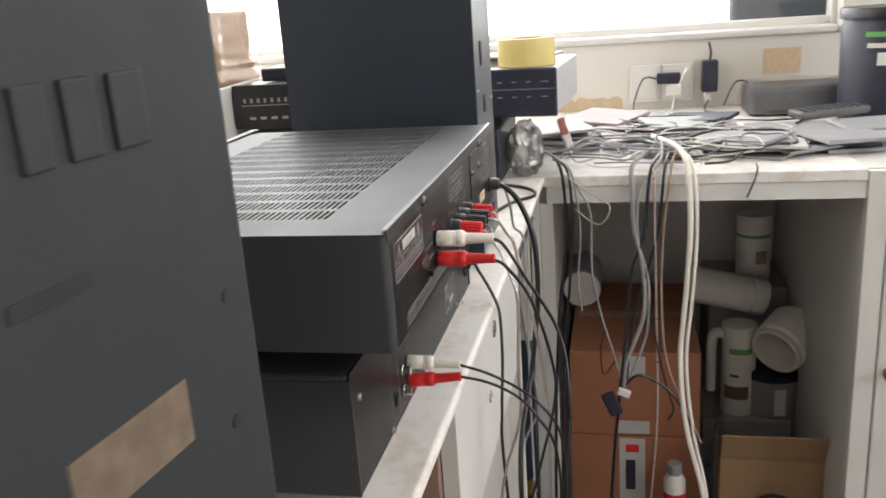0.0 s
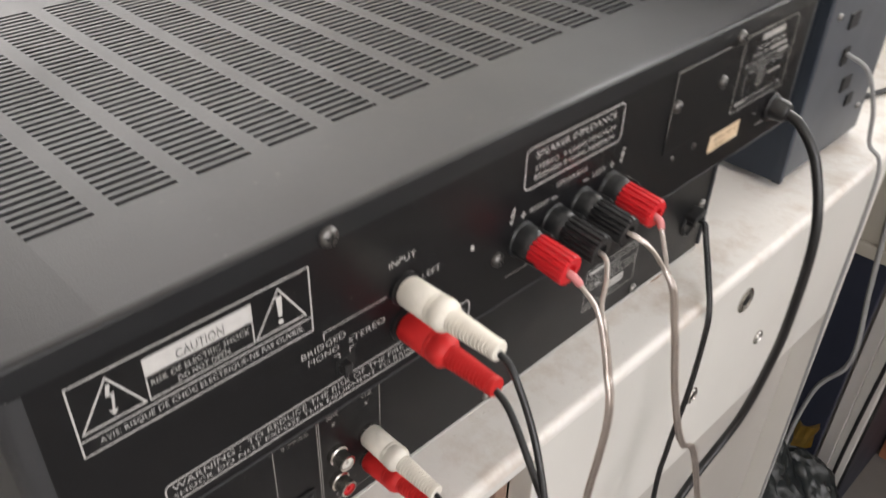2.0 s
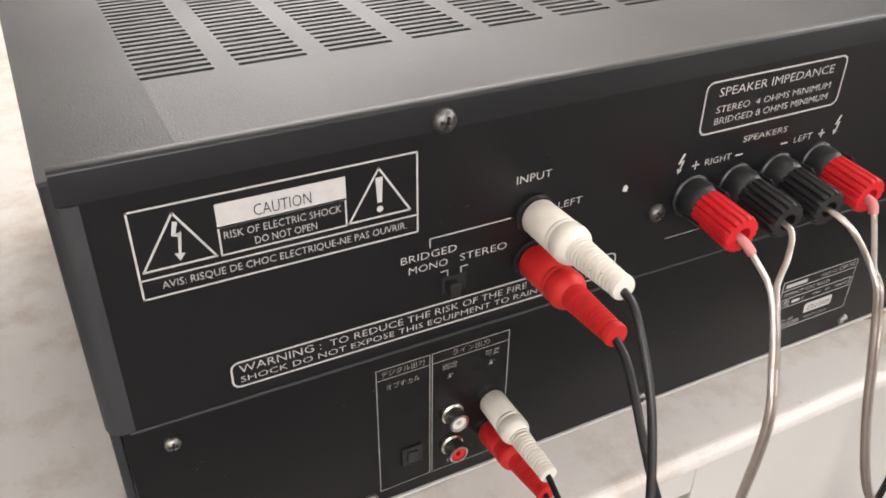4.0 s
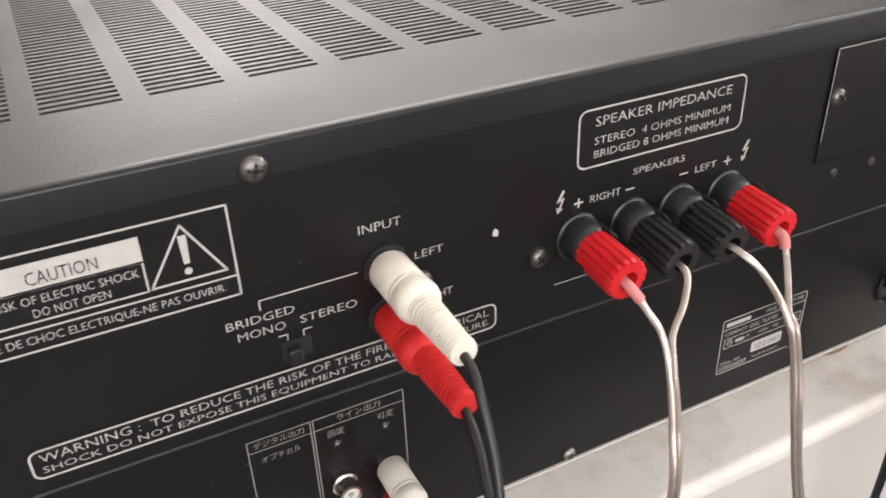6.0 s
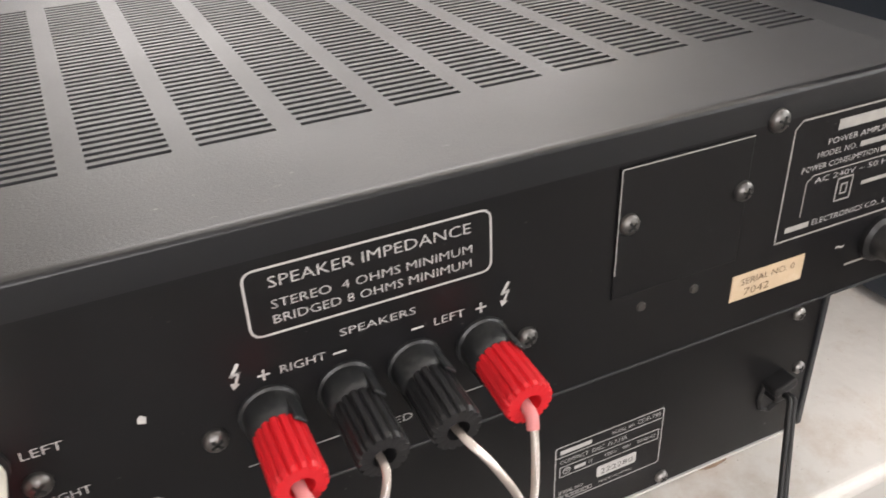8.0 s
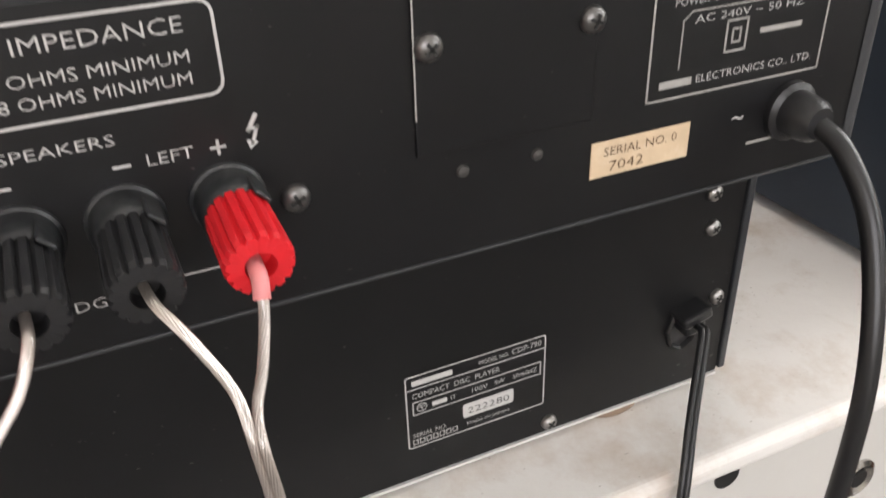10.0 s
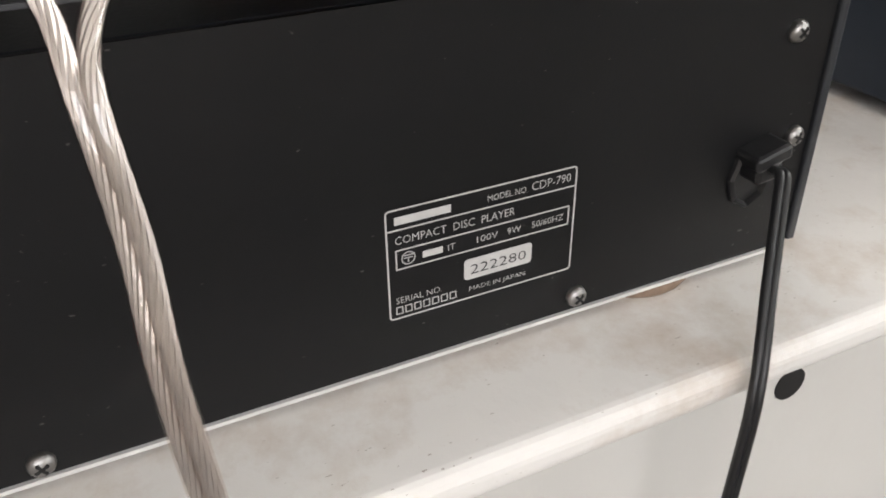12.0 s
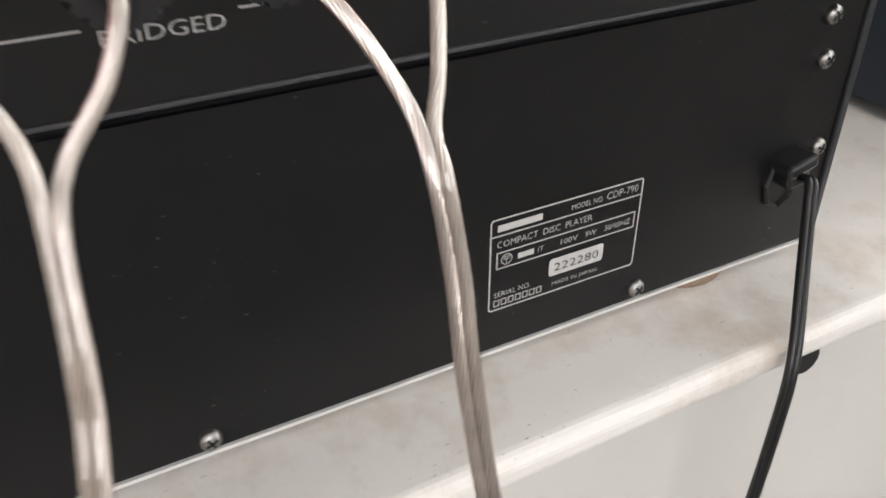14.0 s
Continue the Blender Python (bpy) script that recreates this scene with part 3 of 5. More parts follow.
letters("printed_word", "BRIDGED 8 OHMS MINIMUM", 0.2030, 1.0235, 0.0523, 0.0024, PX, M_PRINT, amp)
letters("printed_word", "SPEAKERS", 0.2185, 1.0142, 0.0205, 0.0022, PX, M_PRINT, amp)
letters("printed_word", "RIGHT", 0.2025, 1.0087, 0.0117, 0.0024, PX, M_PRINT, amp)
letters("printed_word", "LEFT", 0.2440, 1.0087, 0.0090, 0.0024, PX, M_PRINT, amp)
letters("printed_word", "BRIDGED", 0.2175, 0.9800, 0.0185, 0.0024, PX, M_PRINT, amp)


def plus(b, y):
    bar(b, PX, y - 0.0013, 1.0098, y + 0.0013, 1.0098, 0.0006)
    bar(b, PX, y, 1.0085, y, 1.0111, 0.0006)


def bolt_mark(b, y):
    bar(b, PX, y + 0.0010, 1.0150, y - 0.0007, 1.0122, 0.0009)
    bar(b, PX, y - 0.0007, 1.0121, y + 0.0012, 1.0126, 0.0006)
    bar(b, PX, y + 0.0011, 1.0126, y - 0.0002, 1.0094, 0.0007)
    patch(b, PX, [(y - 0.0014, 1.0102), (y + 0.0010, 1.0094), (y - 0.0008, 1.0080)])


for y in (0.1983, 0.2578):
    printed("plus_sign", lambda b: plus(b, y), M_PRINT, amp)
for y in (0.2178, 0.2392):
    printed("minus_sign", lambda b: bar(b, PX, y - 0.0014, 1.0096, y + 0.0014, 1.0096, 0.0006), M_PRINT, amp)
for y in (0.1915, 0.2650):
    printed("lightning_mark", lambda b: bolt_mark(b, y), M_PRINT, amp)
for y0, y1, z in ((0.1905, 0.2150, 0.9828), (0.2385, 0.2580, 0.9828), (0.2585, 0.2605, 0.9880)):
    printed("printed_line", lambda b: bar(b, PX, y0, z, y1, z, 0.00035), M_PRINT, amp)
# cover plate
part("blanking_plate", box(0.0, 0.0007, 0.3005, 0.3470, 0.9980, 1.0405, 0.0003), M_PANEL, amp, "black blanking plate with a worn bright edge")
bm = bmesh.new()
bar(bm, 0.0009, 0.3010, 1.0402, 0.3465, 1.0402, 0.0004)
bar(bm, 0.0009, 0.3008, 1.0398, 0.3006, 1.0070, 0.0004)
part("worn_edge", bm, M_PRINTDIM, amp)
# rating plate print
bm = bmesh.new()
stroke_loop(bm, PX, [(0.363, 0.999), (0.4195, 0.999), (0.4195, 1.038), (0.417, 1.0405), (0.3655, 1.0405), (0.363, 1.038)], 0.0006)
stroke_loop(bm, PX, [(0.3720, 1.0065), (0.3720, 1.0185), (0.3745, 1.0205), (0.4150, 1.0205)], 0.0004, False)
stroke_loop(bm, PX, [(0.3860, 1.0085), (0.3925, 1.0085), (0.3925, 1.0165), (0.3860, 1.0165)], 0.0006)
stroke_loop(bm, PX, [(0.3880, 1.0108), (0.3905, 1.0108), (0.3905, 1.0142), (0.3880, 1.0142)], 0.0006)
for y0, y1, z, h in ((0.381, 0.405, 1.0342, 0.0036), (0.3925, 0.411, 1.0262, 0.0019), (0.4025, 0.414, 1.0222, 0.0019), (0.397, 0.411, 1.0118, 0.0014), (0.3665, 0.3765, 1.0018, 0.0020)):
    patch(bm, PX, [(y0, z), (y1, z), (y1, z + h), (y0, z + h)])
for text, y0, z0, w, h in (("POWER AMPLIFIER", 0.378, 1.0300, 0.030, 0.0020), ("MODEL NO.", 0.3745, 1.0262, 0.0165, 0.0020), ("POWER CONSUMPTION", 0.3690, 1.0222, 0.0325, 0.0020), ("AC 240V ~ 50 HZ", 0.3755, 1.0174, 0.0350, 0.0019), ("ELECTRONICS CO., LTD.", 0.3780, 1.0016, 0.0385, 0.0023)):
    letters("printed_word", text, y0, z0, w, h, PX, M_PRINT, amp)
letters("printed_word", "~", 0.3920, 0.9885, 0.0040, 0.0013, PX, M_PRINT, amp)
printed("printed_bar", lambda b: patch(b, PX, [(0.3985, 0.9803), (0.4075, 0.9803), (0.4075, 0.9812), (0.3985, 0.9812)]), M_PRINTDIM, amp)
part("rating_print", bm, M_PRINTDIM, amp, "grey printed rating plate")
part("sticker", box(0.0, 0.0004, 0.3475, 0.3780, 0.9815, 0.9913, 0.0001), M_STICKER, amp, "peeling cream serial sticker")
M_STAMP = material("brown_stamp_ink", (0.10, 0.06, 0.035), 0.7, 0, 0.3, 300, 0.3)
letters("printed_word", "SERIAL NO. 0", 0.3512, 0.9872, 0.0225, 0.0024, 0.0006, M_STAMP, amp)
letters("printed_number", "7042", 0.3530, 0.9829, 0.0105, 0.0027, 0.0006, M_STAMP, amp)
for y, z in ((0.102, 1.0448), (0.355, 1.0430)):
    screw(amp, y, z, 0.0003)
for y, z in ((0.184, 0.995), (0.272, 0.995), (0.1445, 0.9992), (0.304, 1.023), (0.345, 1.023)):
    screw(amp, y, z, 0.0007 if y > 0.3 else 0.0, 0.0033)
for y, z in ((0.312, 0.992), (0.332, 0.992)):
    part("rivet", lathe([(0.0017, 0), (0.0014, 0.0007), (0, 0.0009)], 10, facing(0, y, z)), M_BLKSCREW, amp)
bm = bmesh.new()
patch(bm, PX, [(0.1680, 1.0070), (0.1698, 1.0064), (0.1702, 1.0082), (0.1690, 1.0092), (0.1682, 1.0085)])
part("paint_chip", bm, M_PRINT, amp, "small white paint chip")
# cord bushing
part("cord_bushing", lathe([(0.0085, 0), (0.0085, 0.002), (0.0068, 0.003), (0.0060, 0.010), (0.0045, 0.012), (0, 0.012)], 20, facing(0, 0.412, 0.988)), M_BLK, amp, "black strain relief", True)

# binding posts
for y, m in ((0.1982, M_RED), (0.2184, M_BLK), (0.2377, M_BLK), (0.2580, M_RED)):
    bp = part("binding_post", lathe([(0.0080, 0), (0.0080, 0.0010), (0.0073, 0.0015), (0.0073, 0.0052), (0.0070, 0.0072), (0.0063, 0.0090), (0.0052, 0.0100), (0.0050, 0.011)], 28, facing(0, y, 0.9983)), M_COLLAR, amp, "dark grey collar with a red or black screw cap", True)
    for w in (-46, 134):
        bm = box(0.0064, 0.0074, -0.0021, 0.0021, 0.0042, 0.0126, 0.0005)
        bm.transform(facing(0, y, 0.9983) @ pose(0, 0, 0, 0, 0, 180 + w))
        part("collar_tab", bm, M_COLLAR, bp)
    b = bmesh.new()
    n = 64
    rings = []
    for r, h in ((0.0058, 0.0080), (0.0066, 0.0090), (0.0069, 0.0248), (0.0065, 0.0262), (0.0031, 0.0264), (0.0029, 0.0225), (0.0001, 0.0225)):
        ring = []
        for i in range(n):
            k = r - (0.0008 if (i % 4 == 0 and 0.0064 < r) else 0)
            ring.append(b.verts.new((k * math.cos(2 * math.pi * i / n), k * math.sin(2 * math.pi * i / n), h)))
        rings.append(ring)
    for a, c in zip(rings, rings[1:]):
        for i in range(n):
            b.faces.new((a[i], a[(i + 1) % n], c[(i + 1) % n], c[i]))
    bmesh.ops.recalc_face_normals(b, faces=b.faces[:])
    b.transform(facing(0, y, 0.9983) @ pose(0, 0, 0.006, 0, 6.5, 0) @ Matrix.Translation((0, 0, -0.006)))
    part("screw_cap", b, m, bp, "fluted red plastic cap" if m is M_RED else "fluted black plastic cap")
for z in (1.0075, 0.9912):
    part("input_jack", lathe([(0.0068, 0), (0.0068, 0.0012), (0.0042, 0.0016), (0.0042, 0.008), (0, 0.008)], 20, facing(0, 0.134, z)), M_BLK, amp, "", True)

# ---- the disc player ----
cd = thing("cd_player", "black compact disc player under the amplifier, on the worktop", "cd player")
CX, CB, CT, CW = -0.034, 0.8625, 0.953, 0.4405
part("back_panel", box(CX - 0.0015, CX, 0.0035, CW - 0.0035, CB, CT), M_CDPANEL, cd, "black rear panel printed in white")
part("bottom_plate", box(-0.33, CX + 0.0010, 0.004, CW - 0.004, CB - 0.0012, CB - 0.0001), M_ALU, cd, "bright cut edge of the steel base")
bm = box(-0.33, CX - 0.0018, 0.0, CW, CT - 0.0036, CT, 0.0012)
part("top_cover", bm, M_CDCOVER, cd, "black textured steel top")
for y0 in (0.0, CW - 0.003):
    part("side_cover", box(-0.33, CX + 0.0012, y0, y0 + 0.003, CB + 0.001, CT - 0.0037, 0.0006), M_CDCOVER, cd)
part("front_panel", box(-0.345, -0.3302, -0.002, CW + 0.002, CB - 0.002, CT + 0.002, 0.002), M_BLK, cd)
for x, y in ((-0.055, 0.06), (-0.053, 0.392), (-0.28, 0.06), (-0.28, 0.38)):
    part("foot", lathe([(0.019, LZ + 0.0001), (0.020, LZ + 0.002), (0.020, CB - 0.0013)], 24, Matrix.Translation((x, y, 0))), material("beige_felt", (0.26, 0.19, 0.14), 0.95, 0, 0.1, 300, 0.3, 0.4, 900) if x == -0.055 and y < 0.1 else bpy.data.materials["beige_felt"], cd, "beige felt foot", True)
for y, z in ((0.225, 0.8663), (0.3605, 0.8668), (0.088, 0.8660), (0.018, 0.930), (0.424, 0.9305), (0.4225, 0.9445), (0.4310, 0.8995)):
    screw(cd, y, z, CX, 0.0031, M_STEEL)
QX = CX + 0.00025
# rating label
bm = bmesh.new()
stroke_ring(bm, QX, round_rect(0.3065, 0.8765, 0.3578, 0.9065, 0.0009), 0.00045)
bar(bm, QX, 0.3065, 0.9012, 0.3578, 0.9012, 0.0004)
stroke_loop(bm, QX, [(0.3087, 0.8905), (0.3562, 0.8905), (0.3562, 0.8957), (0.3087, 0.8957)], 0.0004)
patch(bm, QX, round_rect(0.3265, 0.8820, 0.3458, 0.8880, 0.0010))
patch(bm, QX, [(0.3086, 0.9025), (0.3230, 0.9025), (0.3230, 0.9046), (0.3086, 0.9046)])
patch(bm, QX, [(0.3155, 0.8920), (0.3208, 0.8920), (0.3208, 0.8938), (0.3155, 0.8938)])
for k in range(7):
    y = 0.3082 + k * 0.0024
    stroke_loop(bm, QX, [(y, 0.8778), (y + 0.0016, 0.8778), (y + 0.0016, 0.8797), (y, 0.8797)], 0.0003)
stroke_loop(bm, QX, [(0.3118 + 0.0017 * math.cos(radians(a)), 0.8931 + 0.0017 * math.sin(radians(a))) for a in range(0, 360, 30)], 0.0003)
bar(bm, QX, 0.3108, 0.8939, 0.3128, 0.8939, 0.0003)
bar(bm, QX, 0.3108, 0.8932, 0.3128, 0.8932, 0.0003)
bar(bm, QX, 0.3118, 0.8932, 0.3118, 0.8920, 0.0003)
part("rating_label", bm, M_PRINT, cd, "white printed rating label")
letters("printed_word", "MODEL NO.", 0.3328, 0.9027, 0.0110, 0.0017, QX, M_PRINT, cd)
letters("printed_word", "CDP-790", 0.3450, 0.9027, 0.0112, 0.0023, QX, M_PRINT, cd)
letters("printed_word", "COMPACT  DISC  PLAYER", 0.3086, 0.8973, 0.0318, 0.0021, QX, M_PRINT, cd)
letters("printed_word", "IT", 0.3222, 0.8921, 0.0019, 0.0017, QX, M_PRINT, cd)
letters("printed_word", "100V", 0.3300, 0.8921, 0.0058, 0.0018, QX, M_PRINT, cd)
letters("printed_word", "9W", 0.3385, 0.8921, 0.0038, 0.0018, QX, M_PRINT, cd)
letters("printed_word", "50/60HZ", 0.3455, 0.8921, 0.0092, 0.0018, QX, M_PRINT, cd)
letters("printed_word", "222280", 0.3282, 0.8836, 0.0158, 0.0027, QX + 0.0002, M_PANEL, cd)
letters("printed_word", "SERIAL NO.", 0.3082, 0.8808, 0.0122, 0.0017, QX, M_PRINT, cd)
letters("printed_word", "MADE IN JAPAN", 0.3280, 0.8781, 0.0160, 0.0017, QX, M_PRINT, cd)
# output block
bm = bmesh.new()
stroke_loop(bm, QX, [(0.0925, 0.8685), (0.0925, 0.9325), (0.1148, 0.9325), (0.1148, 0.8690), (0.0925, 0.8685)], 0.00035, False)
stroke_loop(bm, QX, [(0.1158, 0.8690), (0.1158, 0.9325), (0.1500, 0.9325), (0.1500, 0.8690), (0.1158, 0.8690)], 0.00035, False)
bar(bm, QX, 0.0925, 0.9275, 0.1148, 0.9275, 0.0003)
bar(bm, QX, 0.1158, 0.9275, 0.1500, 0.9275, 0.0003)
part("printed_line", bm, M_PRINTDIM, cd)
for text, y, z, w, h in (("デジタル出力", 0.0945, 0.9286, 0.0180, 0.0030), ("オプチカル", 0.0965, 0.9218, 0.0140, 0.0028), ("ライン出力", 0.1245, 0.9286, 0.0165, 0.0030), ("固定", 0.1205, 0.9225, 0.0062, 0.0030), ("可変", 0.1395, 0.9225, 0.0062, 0.0030), ("左", 0.1225, 0.9175, 0.0026, 0.0028), ("左", 0.1412, 0.9175, 0.0026, 0.0028), ("右", 0.1225, 0.8712, 0.0026, 0.0028)):
    letters("printed_word", text, y, z, w, h, QX, M_PRINTDIM, cd)
for y in (0.1240, 0.1420):
    for z in (0.9000, 0.8828):
        j = part("output_jack", lathe([(0.0050, 0), (0.0050, 0.0025), (0.0042, 0.003), (0.0042, 0.0085), (0.0033, 0.0087), (0.0033, 0.0050), (0, 0.0050)], 22, facing(CX, y, z)), M_NICKEL, cd, "nickel phono socket", True)
        part("socket_insert", lathe([(0.0032, 0.003), (0.0032, 0.0078), (0.0013, 0.0079), (0.0013, 0.004), (0, 0.004)], 16, facing(CX, y, z)), M_WPLASTIC if z > 0.89 else M_RED, j, "", True)
part("optical_socket", box(CX, CX + 0.0012, 0.1020, 0.1110, 0.8790, 0.8880, 0.0003), M_DARK, cd, "square black optical socket")
part("socket_door", box(CX + 0.0012, CX + 0.002, 0.1040, 0.1090, 0.8808, 0.8862, 0.0005), M_BLK, cd)
b = lathe([(0.0088, -0.001), (0.0088, 0.0012), (0.0080, 0.0022), (0.0074, 0.0012), (0.0072, 0.0006), (0, 0.0006)], 8)
b.transform(facing(CX, 0.4165, 0.8905) @ Matrix.Diagonal((1.15, 0.85, 1, 1)))
cb = part("cord_bushing", b, M_BLK, cd, "black moulded cord bushing with a clamp")
part("clamp", box(-0.0018, 0.0085, -0.0062, 0.0062, -0.0024, 0.0024, 0.0012, None, pose(CX, 0.4170, 0.8985, 14, 0, 0)), M_BLK, cb)
part("clamp", box(-0.0008, 0.0075, -0.0044, 0.0044, -0.0040, 0.0018, 0.0012, None, pose(CX, 0.4170, 0.8950, 6, 0, 0)), M_BLK, cb)

# ---- plugs and cables ----


def plug(parent, y, z, x, mat, label, s=1.0, droop=0.0):
    """A phono plug with a ribbed sleeve."""
    pr = [(0.0056, 0.0022), (0.0060, 0.0030), (0.0061, 0.0150), (0.0059, 0.0153), (0.0062, 0.0157), (0.0062, 0.0168), (0.0060, 0.0171), (0.0063, 0.0176), (0.0064, 0.0210), (0.0061, 0.0224), (0.0050, 0.0238)]
    for k in range(12):
        h, r = 0.0243 + k * 0.0016, 0.0045 - k * 0.00007
        pr += [(r, h), (r, h + 0.0009), (r - 0.0004, h + 0.0010), (r - 0.0004, h + 0.0015)]
    pr += [(0.0038, 0.0438), (0.0038, 0.0452), (0.0036, 0.0458), (0.0016, 0.0458)]
    b = lathe([(r * s, h) for r, h in pr], 24, Matrix.Translation((x, y, z)) @ OUT @ pose(0, 0, 0, 0, droop, 0))
    return part("phono_plug", b, mat, parent, label, True)


acab = thing("audio_cable", "black twin lead with ivory and red plugs in the amplifier", "audio cable", "audio cables")
plug(acab, 0.134, 1.0075, 0.0, M_CREAM, "scuffed ivory phono plug")
plug(acab, 0.134, 0.9912, 0.0, M_REDRUB, "ribbed red phono plug")
part("lead", tube([(0.044, 0.134, 1.0072), (0.053, 0.1337, 1.002), (0.0696, 0.130, 0.976), (0.094, 0.111, 0.942), (0.1025, 0.092, 0.902), (0.1024, 0.080, 0.848), (0.1005, 0.071, 0.784), (0.098, 0.065, 0.714), (0.09, 0.09, 0.45), (0.06, 0.20, 0.05)], 0.0013), M_CORD, acab, "", True)
part("lead", tube([(0.044, 0.134, 0.9905), (0.054, 0.1330, 0.985), (0.072, 0.1310, 0.960), (0.085, 0.146, 0.905), (0.086, 0.157, 0.86), (0.068, 0.148, 0.785), (0.048, 0.134, 0.70), (0.04, 0.15, 0.45), (0.05, 0.21, 0.05)], 0.0013), M_CORD, acab, "", True)
ocab = thing("audio_cable", "black twin lead with ivory and red plugs in the player", "audio cable", "audio cables")
plug(ocab, 0.142, 0.9000, CX, M_CREAM, "scuffed ivory phono plug", 0.95, 2)
plug(ocab, 0.142, 0.8828, CX, M_REDRUB, "ribbed red phono plug", 0.95, -6)
part("lead", tube([(0.010, 0.142, 0.8982), (0.034, 0.138, 0.893), (0.060, 0.134, 0.882), (0.078, 0.132, 0.868), (0.092, 0.141, 0.835), (0.092, 0.155, 0.76), (0.075, 0.165, 0.60), (0.06, 0.19, 0.05)], 0.0012), M_CORD, ocab, "", True)
part("lead", tube([(0.010, 0.142, 0.8876), (0.034, 0.136, 0.886), (0.058, 0.131, 0.877), (0.075, 0.128, 0.860), (0.088, 0.135, 0.826), (0.088, 0.150, 0.75), (0.07, 0.16, 0.60), (0.055, 0.18, 0.05)], 0.0012), M_CORD, ocab, "", True)


def speaker_wire(joined, tails, label):
    """Clear twin wire: two leads side by side, split near the posts."""
    t = thing("speaker_cable", label, "speaker cable", "speaker cables")
    for side, (tail, sleeve) in enumerate(tails):
        o = Vector((0.00035, 0.00072, 0.0)) * (1 if side else -1)
        line = [*tail, *[Vector(p) + o for p in joined]]
        lead = part("lead", tube(line, 0.00128, 12, 10), M_SHEATH, t, "", True)
        core = bmesh.new()
        for k in range(10):
            tube(line, 0.00032 if k else 0.00062, 6, 14, core, (0.00074 if k else 0.0, k * 40), 14000)
        part("strands", core, M_STRAND, lead, "twisted tinned copper strands", True)
        if sleeve:
            part("sleeve", tube(sleeve, 0.0017, 12), M_PINK, lead, "pink sleeved end", True)
    return t


speaker_wire([(0.0405, 0.2045, 0.9735), (0.0470, 0.2028, 0.956), (0.0535, 0.1995, 0.932), (0.0515, 0.1975, 0.868), (0.0485, 0.2165, 0.81), (0.0260, 0.2215, 0.713), (0.02, 0.23, 0.50), (0.03, 0.28, 0.02)],
    [([(0.021, 0.1975, 0.9958), (0.0275, 0.1980, 0.9945), (0.0320, 0.2012, 0.988), (0.0360, 0.2038, 0.9815)], [(0.021, 0.1975, 0.9958), (0.0275, 0.1980, 0.9945), (0.0300, 0.2000, 0.991)]),
     ([(0.021, 0.2175, 0.9958), (0.0290, 0.2175, 0.994), (0.0330, 0.2140, 0.987), (0.0365, 0.2078, 0.980)], None)],
    "clear twin speaker wire hanging from the first pair of posts")
speaker_wire([(0.0450, 0.2492, 0.9715), (0.0480, 0.2502, 0.958), (0.0515, 0.2502, 0.943), (0.0555, 0.2525, 0.917), (0.0602, 0.2575, 0.8895), (0.0614, 0.2665, 0.872), (0.0617, 0.2800, 0.858), (0.0636, 0.3000, 0.807), (0.0655, 0.3206, 0.745), (0.06, 0.36, 0.5), (0.07, 0.40, 0.02)],
    [([(0.021, 0.2372, 0.9958), (0.0290, 0.2385, 0.9950), (0.0345, 0.2425, 0.990), (0.0395, 0.2475, 0.980)], None),
     ([(0.021, 0.2572, 0.9958), (0.0280, 0.2570, 0.9948), (0.0315, 0.2562, 0.989), (0.0365, 0.2535, 0.981), (0.0405, 0.2508, 0.976)], [(0.021, 0.2572, 0.9958), (0.0280, 0.2570, 0.9948), (0.0302, 0.2565, 0.9915)])],
    "clear twin speaker wire hanging from the second pair of posts")
pc = thing("mains_cable", "thick black mains cord of the amplifier", "mains cable", "mains cables")
part("lead", tube([(0.008, 0.4125, 0.988), (0.020, 0.414, 0.982), (0.034, 0.414, 0.963), (0.047, 0.409, 0.925), (0.0495, 0.406, 0.868), (0.044, 0.415, 0.815), (0.038, 0.410, 0.765), (0.032, 0.378, 0.728), (0.030, 0.345, 0.690), (0.032, 0.330, 0.62), (0.04, 0.33, 0.40), (0.04, 0.34, 0.02)], 0.0030), M_CORD, pc, "", True)
pc2 = thing("mains_cable", "flat black mains cord of the disc player", "mains cable", "mains cables")
for o in (0, 180):
    part("lead", tube([(CX + 0.0085, 0.4170, 0.8955), (CX + 0.0125, 0.4160, 0.8955), (-0.0165, 0.4115, 0.8890), (-0.0045, 0.4000, 0.8740), (0.0065, 0.3905, 0.8540), (0.0090, 0.3875, 0.830), (0.0090, 0.3850, 0.785), (0.0060, 0.383, 0.73), (0.006, 0.384, 0.65), (0.03, 0.37, 0.3), (0.04, 0.36, 0.02)], 0.00135, 10, 8, None, (0.0010, o + 60)), M_CORD, pc2, "", True)

# ---- the tall steel case behind the amplifier ----
tw = thing("steel_case", "tall blue-black steel case with a grey-blue back, on the worktop", "electronics case")
TY, TX0, TX1 = 0.556, -0.278, -0.034
part("body", box(TX0, TX1 - 0.0015, TY, TY + 0.145, LZ + 0.006, 1.205, 0.002), M_TOWER, tw)
part("back_plate", box(TX1 - 0.0014, TX1, TY + 0.006, TY + 0.140, LZ + 0.008, 1.200, 0.0004), M_BACKPLATE, tw, "grey-blue steel plate with sockets")
part("rim", box(TX1 - 0.006, TX1 + 0.0010, TY - 0.0004, TY + 0.0056, LZ + 0.006, 1.205, 0.0006), M_TOWER, tw)
for x in (TX0 + 0.03, TX1 - 0.03):
    part("foot", box(x - 0.012, x + 0.012, TY + 0.02, TY + 0.12, LZ, LZ + 0.0058, 0.002), M_BLK, tw)
